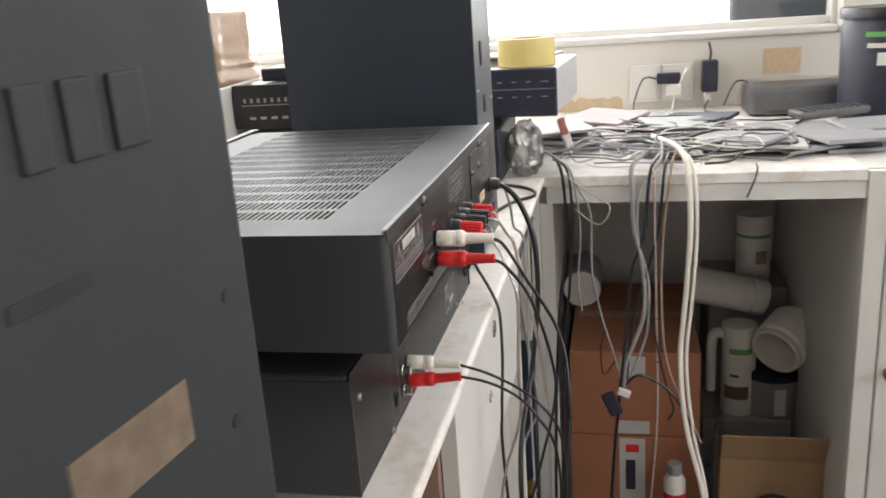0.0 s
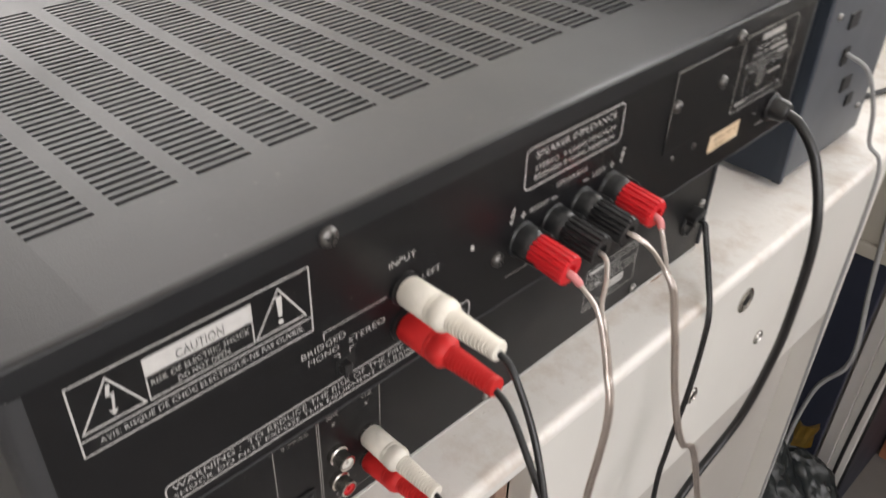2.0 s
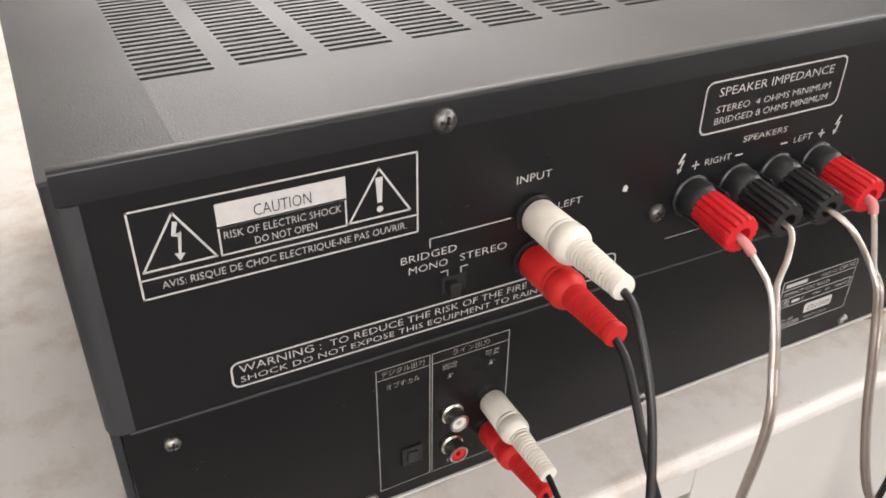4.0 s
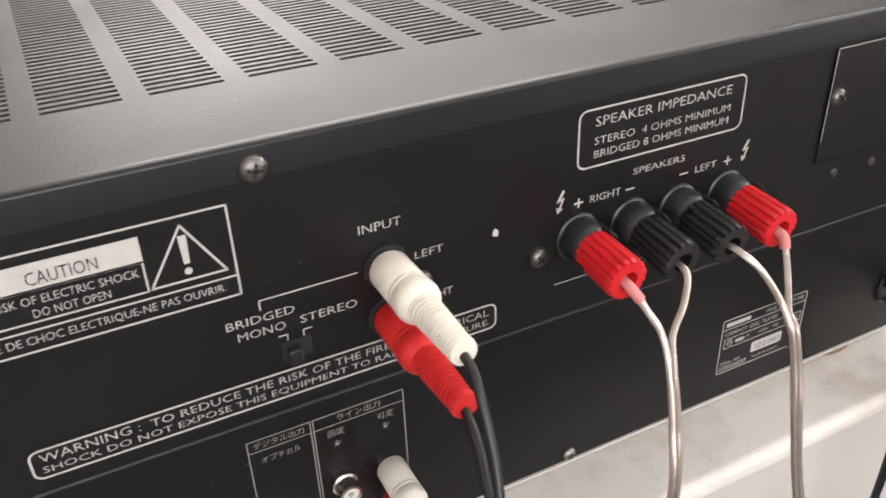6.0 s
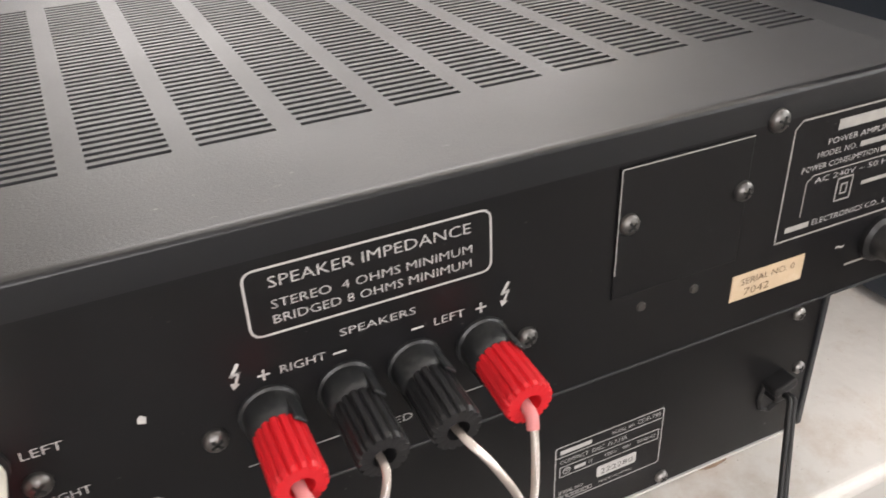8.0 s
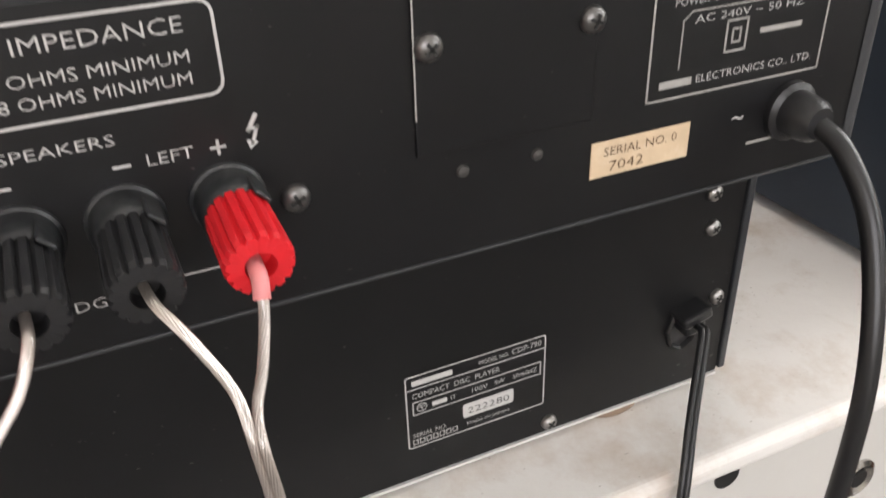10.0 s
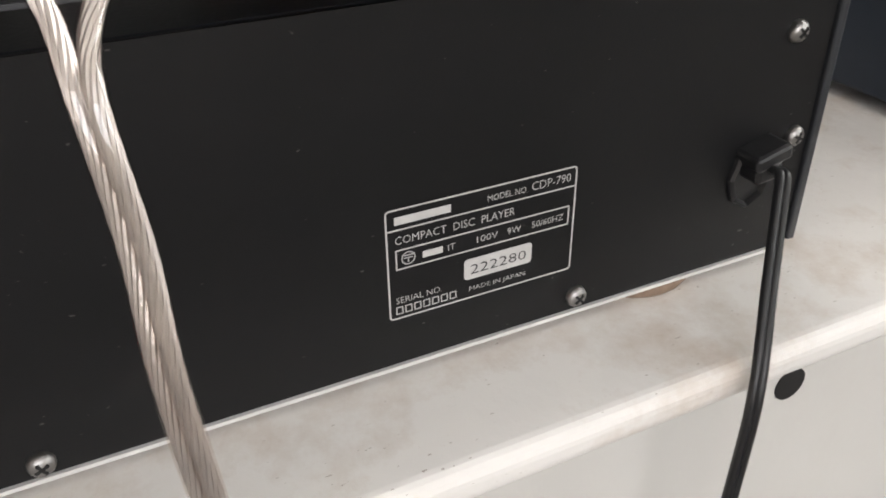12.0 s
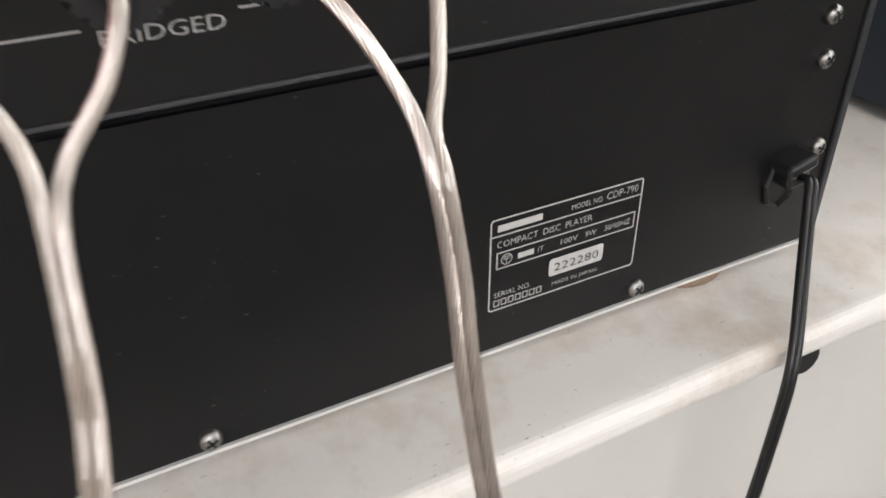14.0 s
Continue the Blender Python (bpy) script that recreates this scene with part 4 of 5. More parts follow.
for y, z, w, h in ((0.615, 1.04, 0.014, 0.022), (0.600, 0.975, 0.016, 0.012), (0.607, 0.945, 0.010, 0.014), (0.625, 0.918, 0.016, 0.012), (0.645, 0.90, 0.012, 0.010), (0.605, 1.10, 0.012, 0.03)):
    part("socket", box(TX1, TX1 + 0.0015, y, y + w, z, z + h, 0.0004), M_DARK, tw)
for y, z in ((0.575, 1.07), (0.58, 0.90), (0.68, 0.89), (0.68, 1.05), (0.578, 0.99)):
    screw(tw, y, z, TX1, 0.0028, M_STEEL)

# ---- near loudspeaker ----
sp = thing("loudspeaker", "grey vinyl loudspeaker cabinet standing on the worktop", "loudspeaker")
RM = pose(-0.0245, -0.1375, 0, 0, 0, -6)
cabm = box(-0.26, 0.0, -0.27, 0.0, LZ + 0.001, 1.225, 0.004, None, RM)
spb = part("cabinet", cabm, M_VINYL, sp)
for y0, y1 in ((-0.118, -0.105), (-0.097, -0.082), (-0.074, -0.056)):
    part("emblem_block", box(-0.0004, 0.0022, y0, y1, 1.140, 1.167, 0.0010, None, RM), M_VINYL, sp)
part("label", box(-0.0004, 0.0005, -0.125, -0.058, 1.018, 1.045, 0.0001, None, RM), material("old_label", (0.17, 0.125, 0.09), 0.7, 0, 0.3, 70, 0.3, 0.2, 160, 0.8, (0.10, 0.075, 0.055), 45, stain_from=0.45), sp, "torn yellowed paper label")
part("slot", box(-0.0004, 0.0006, -0.135, -0.096, 1.098, 1.104, 0.0002, None, RM), M_DARK, sp)
for y, z in ((-0.021, 1.067), (-0.027, 1.010)):
    part("screw_hole", lathe([(0.0032, -0.0005), (0.0030, 0.0006), (0, 0.0006)], 14, RM @ facing(0, y, z)), M_DARK, sp)

# ---- the desk under the window ----
DY = 1.058
M_PALE = material("pale_grey_paint", (0.50, 0.50, 0.50), 0.45, 0, 0.45, 40, 0.08)
desk = thing("desk", "white desk under the window, covered with clutter", "desk")
part("desktop", box(-1.30, 0.556, DY + 0.0005, WY - 0.002, LZ - 0.020, LZ, 0.002), M_LEDGE, desk)
part("apron", box(0.004, 0.556, DY + 0.004, DY + 0.022, LZ - 0.052, LZ - 0.0205, 0.001), M_WHITE, desk)
part("leg", box(-0.010, 0.015, DY + 0.006, DY + 0.024, 0.0, LZ - 0.0525, 0.002), M_WHITE, desk)
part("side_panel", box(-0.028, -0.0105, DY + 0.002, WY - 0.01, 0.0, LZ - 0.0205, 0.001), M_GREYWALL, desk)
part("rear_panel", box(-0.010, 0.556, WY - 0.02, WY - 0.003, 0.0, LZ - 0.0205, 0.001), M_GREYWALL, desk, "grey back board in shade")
cup = thing("cupboard", "white cupboard with a small brass knob beside the desk", "cupboard")
part("body", box(0.557, 1.15, DY + 0.018, WY - 0.003, 0.02, LZ - 0.001, 0.002), M_WHITE, cup)
part("frame", box(0.557, 0.592, DY, DY + 0.0175, 0.02, LZ - 0.003, 0.002), M_WHITE, cup)
dr = part("door", box(0.594, 1.14, DY - 0.002, DY + 0.0165, 0.03, LZ - 0.012, 0.003), M_WHITE, cup)
part("knob", lathe([(0.006, 0), (0.006, 0.010), (0.011, 0.014), (0.012, 0.020), (0.008, 0.026), (0, 0.027)], 18, Matrix.Translation((0.612, DY - 0.002, 0.482)) @ pose(0, 0, 0, 90, 0, 0)), material("old_brass", (0.32, 0.22, 0.09), 0.4, 0.9), dr, "dull brass knob", True)

# ---- wall fittings ----


def socket_plate(x0):
    t = thing("wall_socket", "white square wall socket plate", "wall socket", "wall sockets")
    part("plate", box(x0, x0 + 0.083, WY - 0.009, WY - 0.0005, 0.876, 0.976, 0.003), M_WPLASTIC, t)
    part("insert", box(x0 + 0.010, x0 + 0.073, WY - 0.012, WY - 0.0091, 0.886, 0.966, 0.002), M_WPLASTIC, t)
    return t


socket_plate(0.165)
socket_plate(0.250)
ad = thing("power_adapter", "black plug-in power adapter in the wall socket", "power adapter", "power adapters")
part("body", box(0.352, 0.392, WY - 0.055, WY - 0.012, 0.902, 0.984, 0.004), M_NAVY, ad)
part("cord", tube([(0.372, WY - 0.035, 0.984), (0.374, WY - 0.035, 1.005), (0.369, WY - 0.03, 1.03)], 0.003), M_CORD, ad, "", True)
part("plug", box(0.358, 0.378, WY - 0.05, WY - 0.02, 0.872, 0.9015, 0.005), M_WPLASTIC, ad)
ad2 = thing("power_adapter", "small black adapter with a white plug", "power adapter", "power adapters")
part("body", box(0.236, 0.298, WY - 0.045, WY - 0.0125, 0.928, 0.955, 0.004), M_NAVY, ad2)
part("plug", box(0.262, 0.300, WY - 0.06, WY - 0.0125, 0.895, 0.927, 0.006), M_WPLASTIC, ad2)
part("cord", tube([(0.295, WY - 0.05, 0.925), (0.305, WY - 0.06, 0.95), (0.312, WY - 0.055, 0.965)], 0.004), M_WPLASTIC, ad2, "", True)
tagged(finish("wall_tape", box(0.511, 0.604, WY - 0.002, WY - 0.0003, 0.937, 1.003), M_STICKER, None, "old tan tape patch on the wall"), category="tape")

pp = thing("wall_patch", "flaking tan patch of old plaster low on the wall", "wall patch")
bm = bmesh.new()
edge = [(-0.050 + 0.013 * k, 0.892 + 0.014 * noise.noise(Vector((k * 0.7, 2, 5)))) for k in range(16)]
lower, upper = [(x, LZ + 0.0005) for x, z in edge], edge
for i in range(15):
    bm.faces.new([bm.verts.new((x, WY - 0.0008, z)) for x, z in (lower[i], lower[i + 1], upper[i + 1], upper[i])])
bmesh.ops.remove_doubles(bm, verts=bm.verts[:], dist=1e-5)
part("plaster", bm, material("tan_plaster", (0.56, 0.44, 0.29), 0.9, 0, 0.2, 30, 0.25, 0.3, 120, 0.5, (0.66, 0.58, 0.45), 20), pp)

# ---- things on the desk ----
pre = thing("tuner", "dark blue preamplifier with rows of small buttons, on a speaker", "hi-fi tuner")
PM = Matrix.Translation((0.0295, 1.032, 0)) @ pose(0, 0, 0, 0, 0, -4)
part("body", box(-0.43, 0.0, 0.004, 0.31, 0.975, 1.057, 0.003, None, PM), M_PALE, pre, "grey painted steel case")
part("front_panel", box(-0.432, 0.002, -0.004, 0.0036, 0.973, 1.058, 0.003, None, PM), M_NAVY, pre)
for k in range(5):
    for z in (1.034, 1.008):
        w = 0.008 if k < 4 else 0.013
        part("button", box(-0.130 + k * 0.026, -0.130 + k * 0.026 + w, -0.0056, -0.0041, z, z + 0.0014, 0.0003, None, PM), M_PAPERG, pre)
part("trim_line", box(-0.16, -0.002, -0.0052, -0.0041, 1.0215, 1.0225, 0, None, PM), M_GREY, pre)
for x in (-0.40, -0.16):
    for y in (0.03, 0.27):
        part("foot", lathe([(0.012, 0.9552), (0.013, 0.974)], 14, PM @ Matrix.Translation((x, y, 0))), M_BLK, pre)
spk2 = thing("small_loudspeaker", "small dark blue loudspeaker under the preamplifier", "loudspeaker")
part("cabinet", box(-0.26, -0.072, 1.014, 1.26, LZ, 0.955, 0.004), M_NAVY, spk2)
part("grille", box(-0.255, -0.078, 1.010, 1.0138, LZ + 0.005, 0.950, 0.003), M_BLK, spk2)
cbg = thing("clear_bag", "crumpled clear plastic bag beside the small loudspeaker", "plastic bag")
bm = bmesh.new()
bmesh.ops.create_icosphere(bm, subdivisions=4, radius=1.0)
for v in bm.verts:
    d = 1 + 0.25 * (0.4 - abs(noise.noise(v.co * 3 + Vector((4, 1, 0))))) + 0.12 * noise.noise(v.co * 8)
    v.co = Vector((-0.036 + v.co.x * 0.034 * d, 1.09 + v.co.y * 0.045 * d, max(LZ + 0.0005, 0.905 + v.co.z * 0.052 * d)))
part("film", bm, glass_material("grey_clear_film", 0.30, (0.58, 0.57, 0.56), 0.30), cbg, "", True)
tagged(finish("support_block", box(-0.40, -0.27, 1.06, 1.30, LZ, 0.955, 0.003), M_CARD, None, "brown cardboard block under the preamplifier"), category="cardboard box")
tp = thing("tape_roll", "fat roll of yellow packing tape on the preamplifier", "tape roll")
b = bmesh.new()
ring = [(0.038, 0.0), (0.052, 0.0), (0.0525, 0.003), (0.0525, 0.046), (0.052, 0.049), (0.038, 0.049), (0.038, 0.0)]
rows = [[b.verts.new((r * math.cos(2 * math.pi * i / 40), r * math.sin(2 * math.pi * i / 40), h)) for i in range(40)] for r, h in ring[:-1]]
for i in range(40):
    for a, c in zip(rows, rows[1:] + rows[:1]):
        b.faces.new((a[i], a[(i + 1) % 40], c[(i + 1) % 40], c[i]))
bmesh.ops.recalc_face_normals(b, faces=b.faces[:])
b.transform(Matrix.Translation((-0.028, 1.105, 1.0585)))
part("tape", b, M_YELLOW, tp, "", True)
part("core", lathe([(0.0379, 1.0586), (0.0379, 1.1065), (0.0355, 1.1065), (0.0355, 1.0587)], 32, Matrix.Translation((-0.028, 1.105, 0))), M_CARD, tp, "brown cardboard core")
random.seed(4)
for k in range(4):
    x, y = -0.13 + random.uniform(-0.02, 0.02), 1.22 + random.uniform(-0.02, 0.02)
    tagged(finish("disc_sleeve", box(-0.07, 0.14, -0.07, 0.06, 0, 0.004, 0.001, None, pose(x, y, 1.0575 + k * 0.0043, 0, 0, random.uniform(-12, 12))), random.choice((M_PAPER, M_PAPERG)), None, "thin paper disc sleeve in a loose pile"), category="disc sleeve", group="disc sleeves on the preamplifier")


M_MAUVE = material("dusty_mauve_card", (0.36, 0.30, 0.30), 0.6, 0, 0.4, 40, 0.15)


def sleeves(x, y, n, w, d, group, thick=0.005, seed=0):
    random.seed(seed)
    z = LZ + 0.0005
    for k in range(n):
        h = random.uniform(0.6, 1.4) * thick
        m = pose(x + random.uniform(-0.022, 0.022), y + random.uniform(-0.025, 0.025), z + (0.004 if k else 0), random.uniform(-2.5, 2.5) * (k > 0), random.uniform(-2.5, 2.5) * (k > 0), random.uniform(-35, 35))
        t = thing("disc_case", random.choice(("flat grey plastic disc case in a loose pile", "flat pale paper disc sleeve in a loose pile")), "disc case", group)
        part("shell", box(-w / 2, w / 2, -d / 2, d / 2, 0, h, 0.0008, None, m), (M_PAPERG, M_PAPER, M_MAUVE, M_GREY, M_PAPERG, M_NAVY)[(k * 5 + seed) % 6], t)
        part("spine", box(-w / 2 - 0.0006, -w / 2, -d / 2, d / 2, 0.0003, h - 0.0003, 0, None, m), M_PAPER, t)
        z += h + (0.0018 if k else 0.0003)


sleeves(0.085, 1.52, 6, 0.15, 0.16, "discs under the sockets", 0.0055, 1)
sleeves(0.150, 1.40, 5, 0.14, 0.13, "discs under the sockets", 0.005, 12)
sleeves(0.250, 1.24, 2, 0.13, 0.12, "discs behind the cables", 0.004, 14)
sleeves(0.315, 1.50, 4, 0.15, 0.16, "discs behind the cables", 0.006, 2)
sleeves(0.395, 1.245, 4, 0.15, 0.13, "discs at the desk edge", 0.006, 3)
sleeves(0.460, 1.46, 2, 0.14, 0.14, "discs beside the remote", 0.006, 5)
sleeves(0.560, 1.27, 3, 0.13, 0.12, "discs at the cupboard", 0.006, 6)
sleeves(0.020, 1.38, 6, 0.13, 0.13, "discs beside the preamplifier", 0.006, 21)
sleeves(0.240, 1.44, 5, 0.14, 0.13, "discs behind the cables", 0.005, 22)
sleeves(0.520, 1.40, 3, 0.14, 0.13, "discs beside the remote", 0.005, 23)
sleeves(0.640, 1.34, 4, 0.13, 0.13, "discs at the cupboard", 0.005, 24)
sleeves(0.470, 1.27, 2, 0.13, 0.12, "discs at the desk edge", 0.005, 25)
sleeves(0.20, 1.66, 3, 0.16, 0.13, "discs by the wall", 0.006, 8)
tagged(finish("paper_disc", lathe([(0.058, LZ + 0.0004), (0.058, LZ + 0.0016), (0.010, LZ + 0.0016), (0.0095, LZ + 0.0006)], 40, Matrix.Translation((0.128, 1.185, 0))), M_WPLASTIC, None, "bright white disc lying on the desk"), category="disc")
rad = thing("radio", "dark grey radio wrapped in clear crumpled plastic", "radio")
part("body", box(0.445, 0.690, 1.70, 1.84, LZ + 0.001, 0.930, 0.014), material("dark_radio_plastic", (0.06, 0.062, 0.066), 0.4, 0, 0.5, 60, 0.15), rad)
b = box(0.438, 0.700, 1.69, 1.85, LZ + 0.0005, 0.936, 0.02)
bmesh.ops.subdivide_edges(b, edges=b.edges[:], cuts=3, use_grid_fill=True)
for v in b.verts:
    v.co += Vector((0, 0, 1)) * max(0, noise.noise(v.co * 26)) * 0.016 * (v.co.z > 0.9) + Vector(noise.noise_vector(v.co * 30)) * 0.004
part("plastic_wrap", b, glass_material("crumpled_plastic", 0.14, (0.95, 0.94, 0.94), 0.13), rad, "clear crumpled plastic", True)
rem = thing("remote_control", "long grey remote control leaning on the discs", "remote control")
RMM = Matrix.Translation((0.600, 1.52, 0.884)) @ pose(0, 0, 0, 0, 6, -62)
part("shell", box(-0.024, 0.024, -0.105, 0.105, 0, 0.018, 0.006, None, RMM), material("dark_grey_plastic_shell", (0.11, 0.11, 0.11), 0.45, 0, 0.5, 60, 0.12), rem)
for r in range(9):
    for c in range(4):
        part("key", box(-0.018 + c * 0.0095, -0.011 + c * 0.0095, -0.09 + r * 0.019, -0.080 + r * 0.019, 0.0176, 0.0205, 0.001, None, RMM), M_NAVY, rem)
tub = thing("powder_tub", "black plastic tub with a white and green label", "plastic tub")
TM = Matrix.Translation((0.735, 1.62, 0))
part("body", lathe([(0.098, LZ + 0.0005), (0.104, LZ + 0.006), (0.106, 1.06), (0.100, 1.075), (0.100, 1.082)], 36, TM), M_NAVY, tub, "", True)
part("lid", lathe([(0.110, 1.0825), (0.111, 1.10), (0.108, 1.106), (0, 1.107)], 36, TM), M_BLK, tub, "", True)


def curved_label(r, a0, a1, z0, z1, m, n=10):
    b = bmesh.new()
    lo = [b.verts.new((r * math.cos(radians(a0 + (a1 - a0) * i / n)), r * math.sin(radians(a0 + (a1 - a0) * i / n)), z0)) for i in range(n + 1)]
    hi = [b.verts.new((v.co.x, v.co.y, z1)) for v in lo]
    for i in range(n):
        b.faces.new((lo[i], lo[i + 1], hi[i + 1], hi[i]))
    b.transform(m)
    return b


part("green_band", curved_label(0.1065, 225, 290, 1.045, 1.056, TM), M_GREEN, tub)
for z0, z1, a0, a1 in ((1.022, 1.032, 228, 285), (0.985, 1.012, 240, 262), (0.985, 1.012, 268, 280)):
    part("printed_bar", curved_label(0.1067, a0, a1, z0, z1, TM), M_WPLASTIC, tub)
tag = thing("plastic_plug", "faded red and white plug standing among discs", "plug")
part("red_body", box(-0.008, 0.008, -0.006, 0.006, 0.008, 0.046, 0.004, None, pose(0.030, 1.27, LZ + 0.036, 8, -18, 20)), material("faded_red_plastic", (0.40, 0.15, 0.12), 0.5, 0, 0.4, 60, 0.2), tag)
part("white_body", box(-0.009, 0.009, -0.007, 0.007, -0.036, 0.009, 0.004, None, pose(0.030, 1.27, LZ + 0.038, 8, -18, 20)), M_WPLASTIC, tag)

# cable tangle over the desk edge
CY = 1.040
hang = (
    ("thick white flat cable hanging over the desk edge", M_CREAM, 0.0052, ((0.204, 1.30, 0.886), (0.237, 1.16, 0.892), (0.252, 1.075, 0.885), (0.257, CY, 0.845), (0.261, CY - 0.01, 0.767), (0.256, CY, 0.638), (0.247, CY, 0.503), (0.260, CY, 0.361), (0.294, CY, 0.214), (0.31, CY, 0.05))),
    ("grey cable hanging over the desk edge", M_GREY, 0.0042, ((0.23, 1.28, 0.88), (0.185, 1.12, 0.885), (0.160, 1.06, 0.872), (0.160, CY, 0.83), (0.162, CY, 0.768), (0.178, CY, 0.682), (0.180, CY, 0.593), (0.149, CY, 0.500), (0.143, CY, 0.441))),
    ("dark cable hanging over the desk edge", M_CORD, 0.0032, ((0.25, 1.30, 0.875), (0.205, 1.10, 0.880), (0.190, CY + 0.005, 0.855), (0.180, CY, 0.747), (0.158, CY, 0.682), (0.144, CY, 0.524), (0.136, CY, 0.441), (0.12, CY, 0.25), (0.11, CY, 0.03))),
    ("dark cable hanging beside the desk leg", M_CORD, 0.0030, ((-0.02, 1.20, 0.88), (0.015, 1.10, 0.888), (0.034, CY, 0.870), (0.040, CY, 0.80), (0.037, CY, 0.715), (0.023, CY, 0.591), (0.013, CY, 0.425), (0.006, CY, 0.196), (0.01, CY, 0.03))),
    ("thin grey cable hanging over the desk edge", M_GREY, 0.0020, ((0.02, 1.16, 0.868), (0.045, 1.07, 0.872), (0.060, CY, 0.845), (0.085, CY, 0.790), (0.086, CY, 0.682), (0.102, CY, 0.592), (0.128, CY, 0.500), (0.143, CY, 0.44))),
    ("thin brown cable hanging over the desk edge", M_COPPER, 0.0022, ((0.22, 1.22, 0.868), (0.198, 1.07, 0.872), (0.198, CY, 0.85), (0.200, CY, 0.746), (0.203, CY, 0.593), (0.206, CY, 0.431), (0.202, CY, 0.309), (0.19, CY, 0.15))),
    ("black cable with a bare end, hung from the tangle", M_CORD, 0.0026, ((0.143, CY, 0.445), (0.165, CY - 0.005, 0.470), (0.191, CY, 0.464), (0.233, CY, 0.432), (0.275, CY, 0.356), (0.29, CY, 0.30))),
    ("thin black cable looping from the tangle", M_CORD, 0.0018, ((0.19, CY, 0.62), (0.205, CY - 0.01, 0.53), (0.222, CY, 0.45), (0.236, CY, 0.40), (0.225, CY, 0.375))),
    ("thin pale wire looping below the desk edge", M_COPPER, 0.0014, ((0.02, 1.12, 0.866), (0.035, CY, 0.868), (0.080, CY, 0.833), (0.120, CY - 0.02, 0.809), (0.100, CY - 0.02, 0.775), (0.055, CY, 0.800))),
    ("pale cable hanging in the dark bay", M_GREY, 0.0034, ((-0.015, 0.99, 0.80), (-0.042, 0.97, 0.70), (-0.030, 0.96, 0.56), (-0.015, 0.95, 0.44), (-0.045, 0.95, 0.36), (-0.055, 0.95, 0.20), (-0.04, 0.95, 0.02))),
    ("grey cable beside the thick white one", M_GREY, 0.0028, ((0.22, 1.32, 0.885), (0.215, 1.12, 0.890), (0.205, 1.06, 0.875), (0.172, CY, 0.83), (0.170, CY, 0.74), (0.188, CY, 0.66), (0.186, CY, 0.56), (0.160, CY, 0.48), (0.146, CY, 0.445))),
    ("dark cable behind the thick white one", M_CORD, 0.0026, ((0.24, 1.30, 0.88), (0.225, 1.10, 0.886), (0.215, CY + 0.004, 0.862), (0.206, CY + 0.002, 0.76), (0.186, CY, 0.68), (0.160, CY, 0.58), (0.148, CY, 0.46))),
    ("brown cable crossing the tangle", M_TAPE, 0.0024, ((0.26, 1.25, 0.88), (0.236, 1.10, 0.884), (0.226, CY + 0.002, 0.860), (0.214, CY + 0.003, 0.74), (0.212, CY + 0.002, 0.62), (0.222, CY, 0.50), (0.25, CY, 0.42), (0.288, CY, 0.33))),
    ("second white flat cable", M_CREAM, 0.0032, ((0.21, 1.28, 0.882), (0.240, 1.15, 0.886), (0.262, 1.07, 0.880), (0.270, CY - 0.002, 0.83), (0.272, CY - 0.008, 0.74), (0.266, CY - 0.003, 0.62), (0.258, CY, 0.50), (0.272, CY, 0.36), (0.30, CY, 0.22), (0.32, CY, 0.04))),
    ("black cable hanging beside the desk leg", M_CORD, 0.0024, ((0.0, 1.18, 0.878), (0.025, 1.08, 0.884), (0.046, CY, 0.866), (0.052, CY, 0.78), (0.045, CY, 0.66), (0.030, CY, 0.52), (0.024, CY, 0.36), (0.018, CY, 0.03))),
    ("pale thin wire hanging beside the desk leg", M_GREY, 0.0018, ((0.01, 1.15, 0.872), (0.040, 1.07, 0.876), (0.056, CY, 0.85), (0.066, CY, 0.76), (0.060, CY, 0.66), (0.066, CY, 0.60))),
    ("thin cord under the desk", M_CORD, 0.0012, ((0.128, CY, 0.50), (0.105, CY, 0.47), (0.10, CY, 0.52), (0.11, CY, 0.57))),
    ("thin cord dangling from the desk edge", M_CORD, 0.0014, ((0.378, 1.10, 0.864), (0.374, DY - 0.004, 0.866), (0.371, DY - 0.004, 0.847), (0.358, DY - 0.004, 0.812))),
    ("thin grey cable of the steel case", M_GREY, 0.0018, ((-0.032, 0.61, 0.955), (-0.015, 0.615, 0.945), (-0.008, 0.635, 0.91), (-0.006, 0.65, 0.875), (0.004, 0.655, 0.862), (0.008, 0.655, 0.83), (0.006, 0.665, 0.70), (0.004, 0.68, 0.55), (0.006, 0.67, 0.35), (0.0, 0.66, 0.02))),
    ("black cable lying across the worktop", M_CORD, 0.0028, ((-0.07, 0.72, LZ + 0.003), (-0.05, 0.80, LZ + 0.003), (-0.03, 0.86, LZ + 0.003), (-0.002, 0.90, LZ + 0.003), (-0.015, 0.95, LZ + 0.003), (-0.06, 0.985, LZ + 0.003), (-0.10, 0.99, LZ + 0.003))),
)
for label, mat, r, pts in hang:
    t = thing("cable", label, "cable", "loose cables")
    part("lead", tube(pts, r, 8, 6), mat, t, "", True)
random.seed(11)
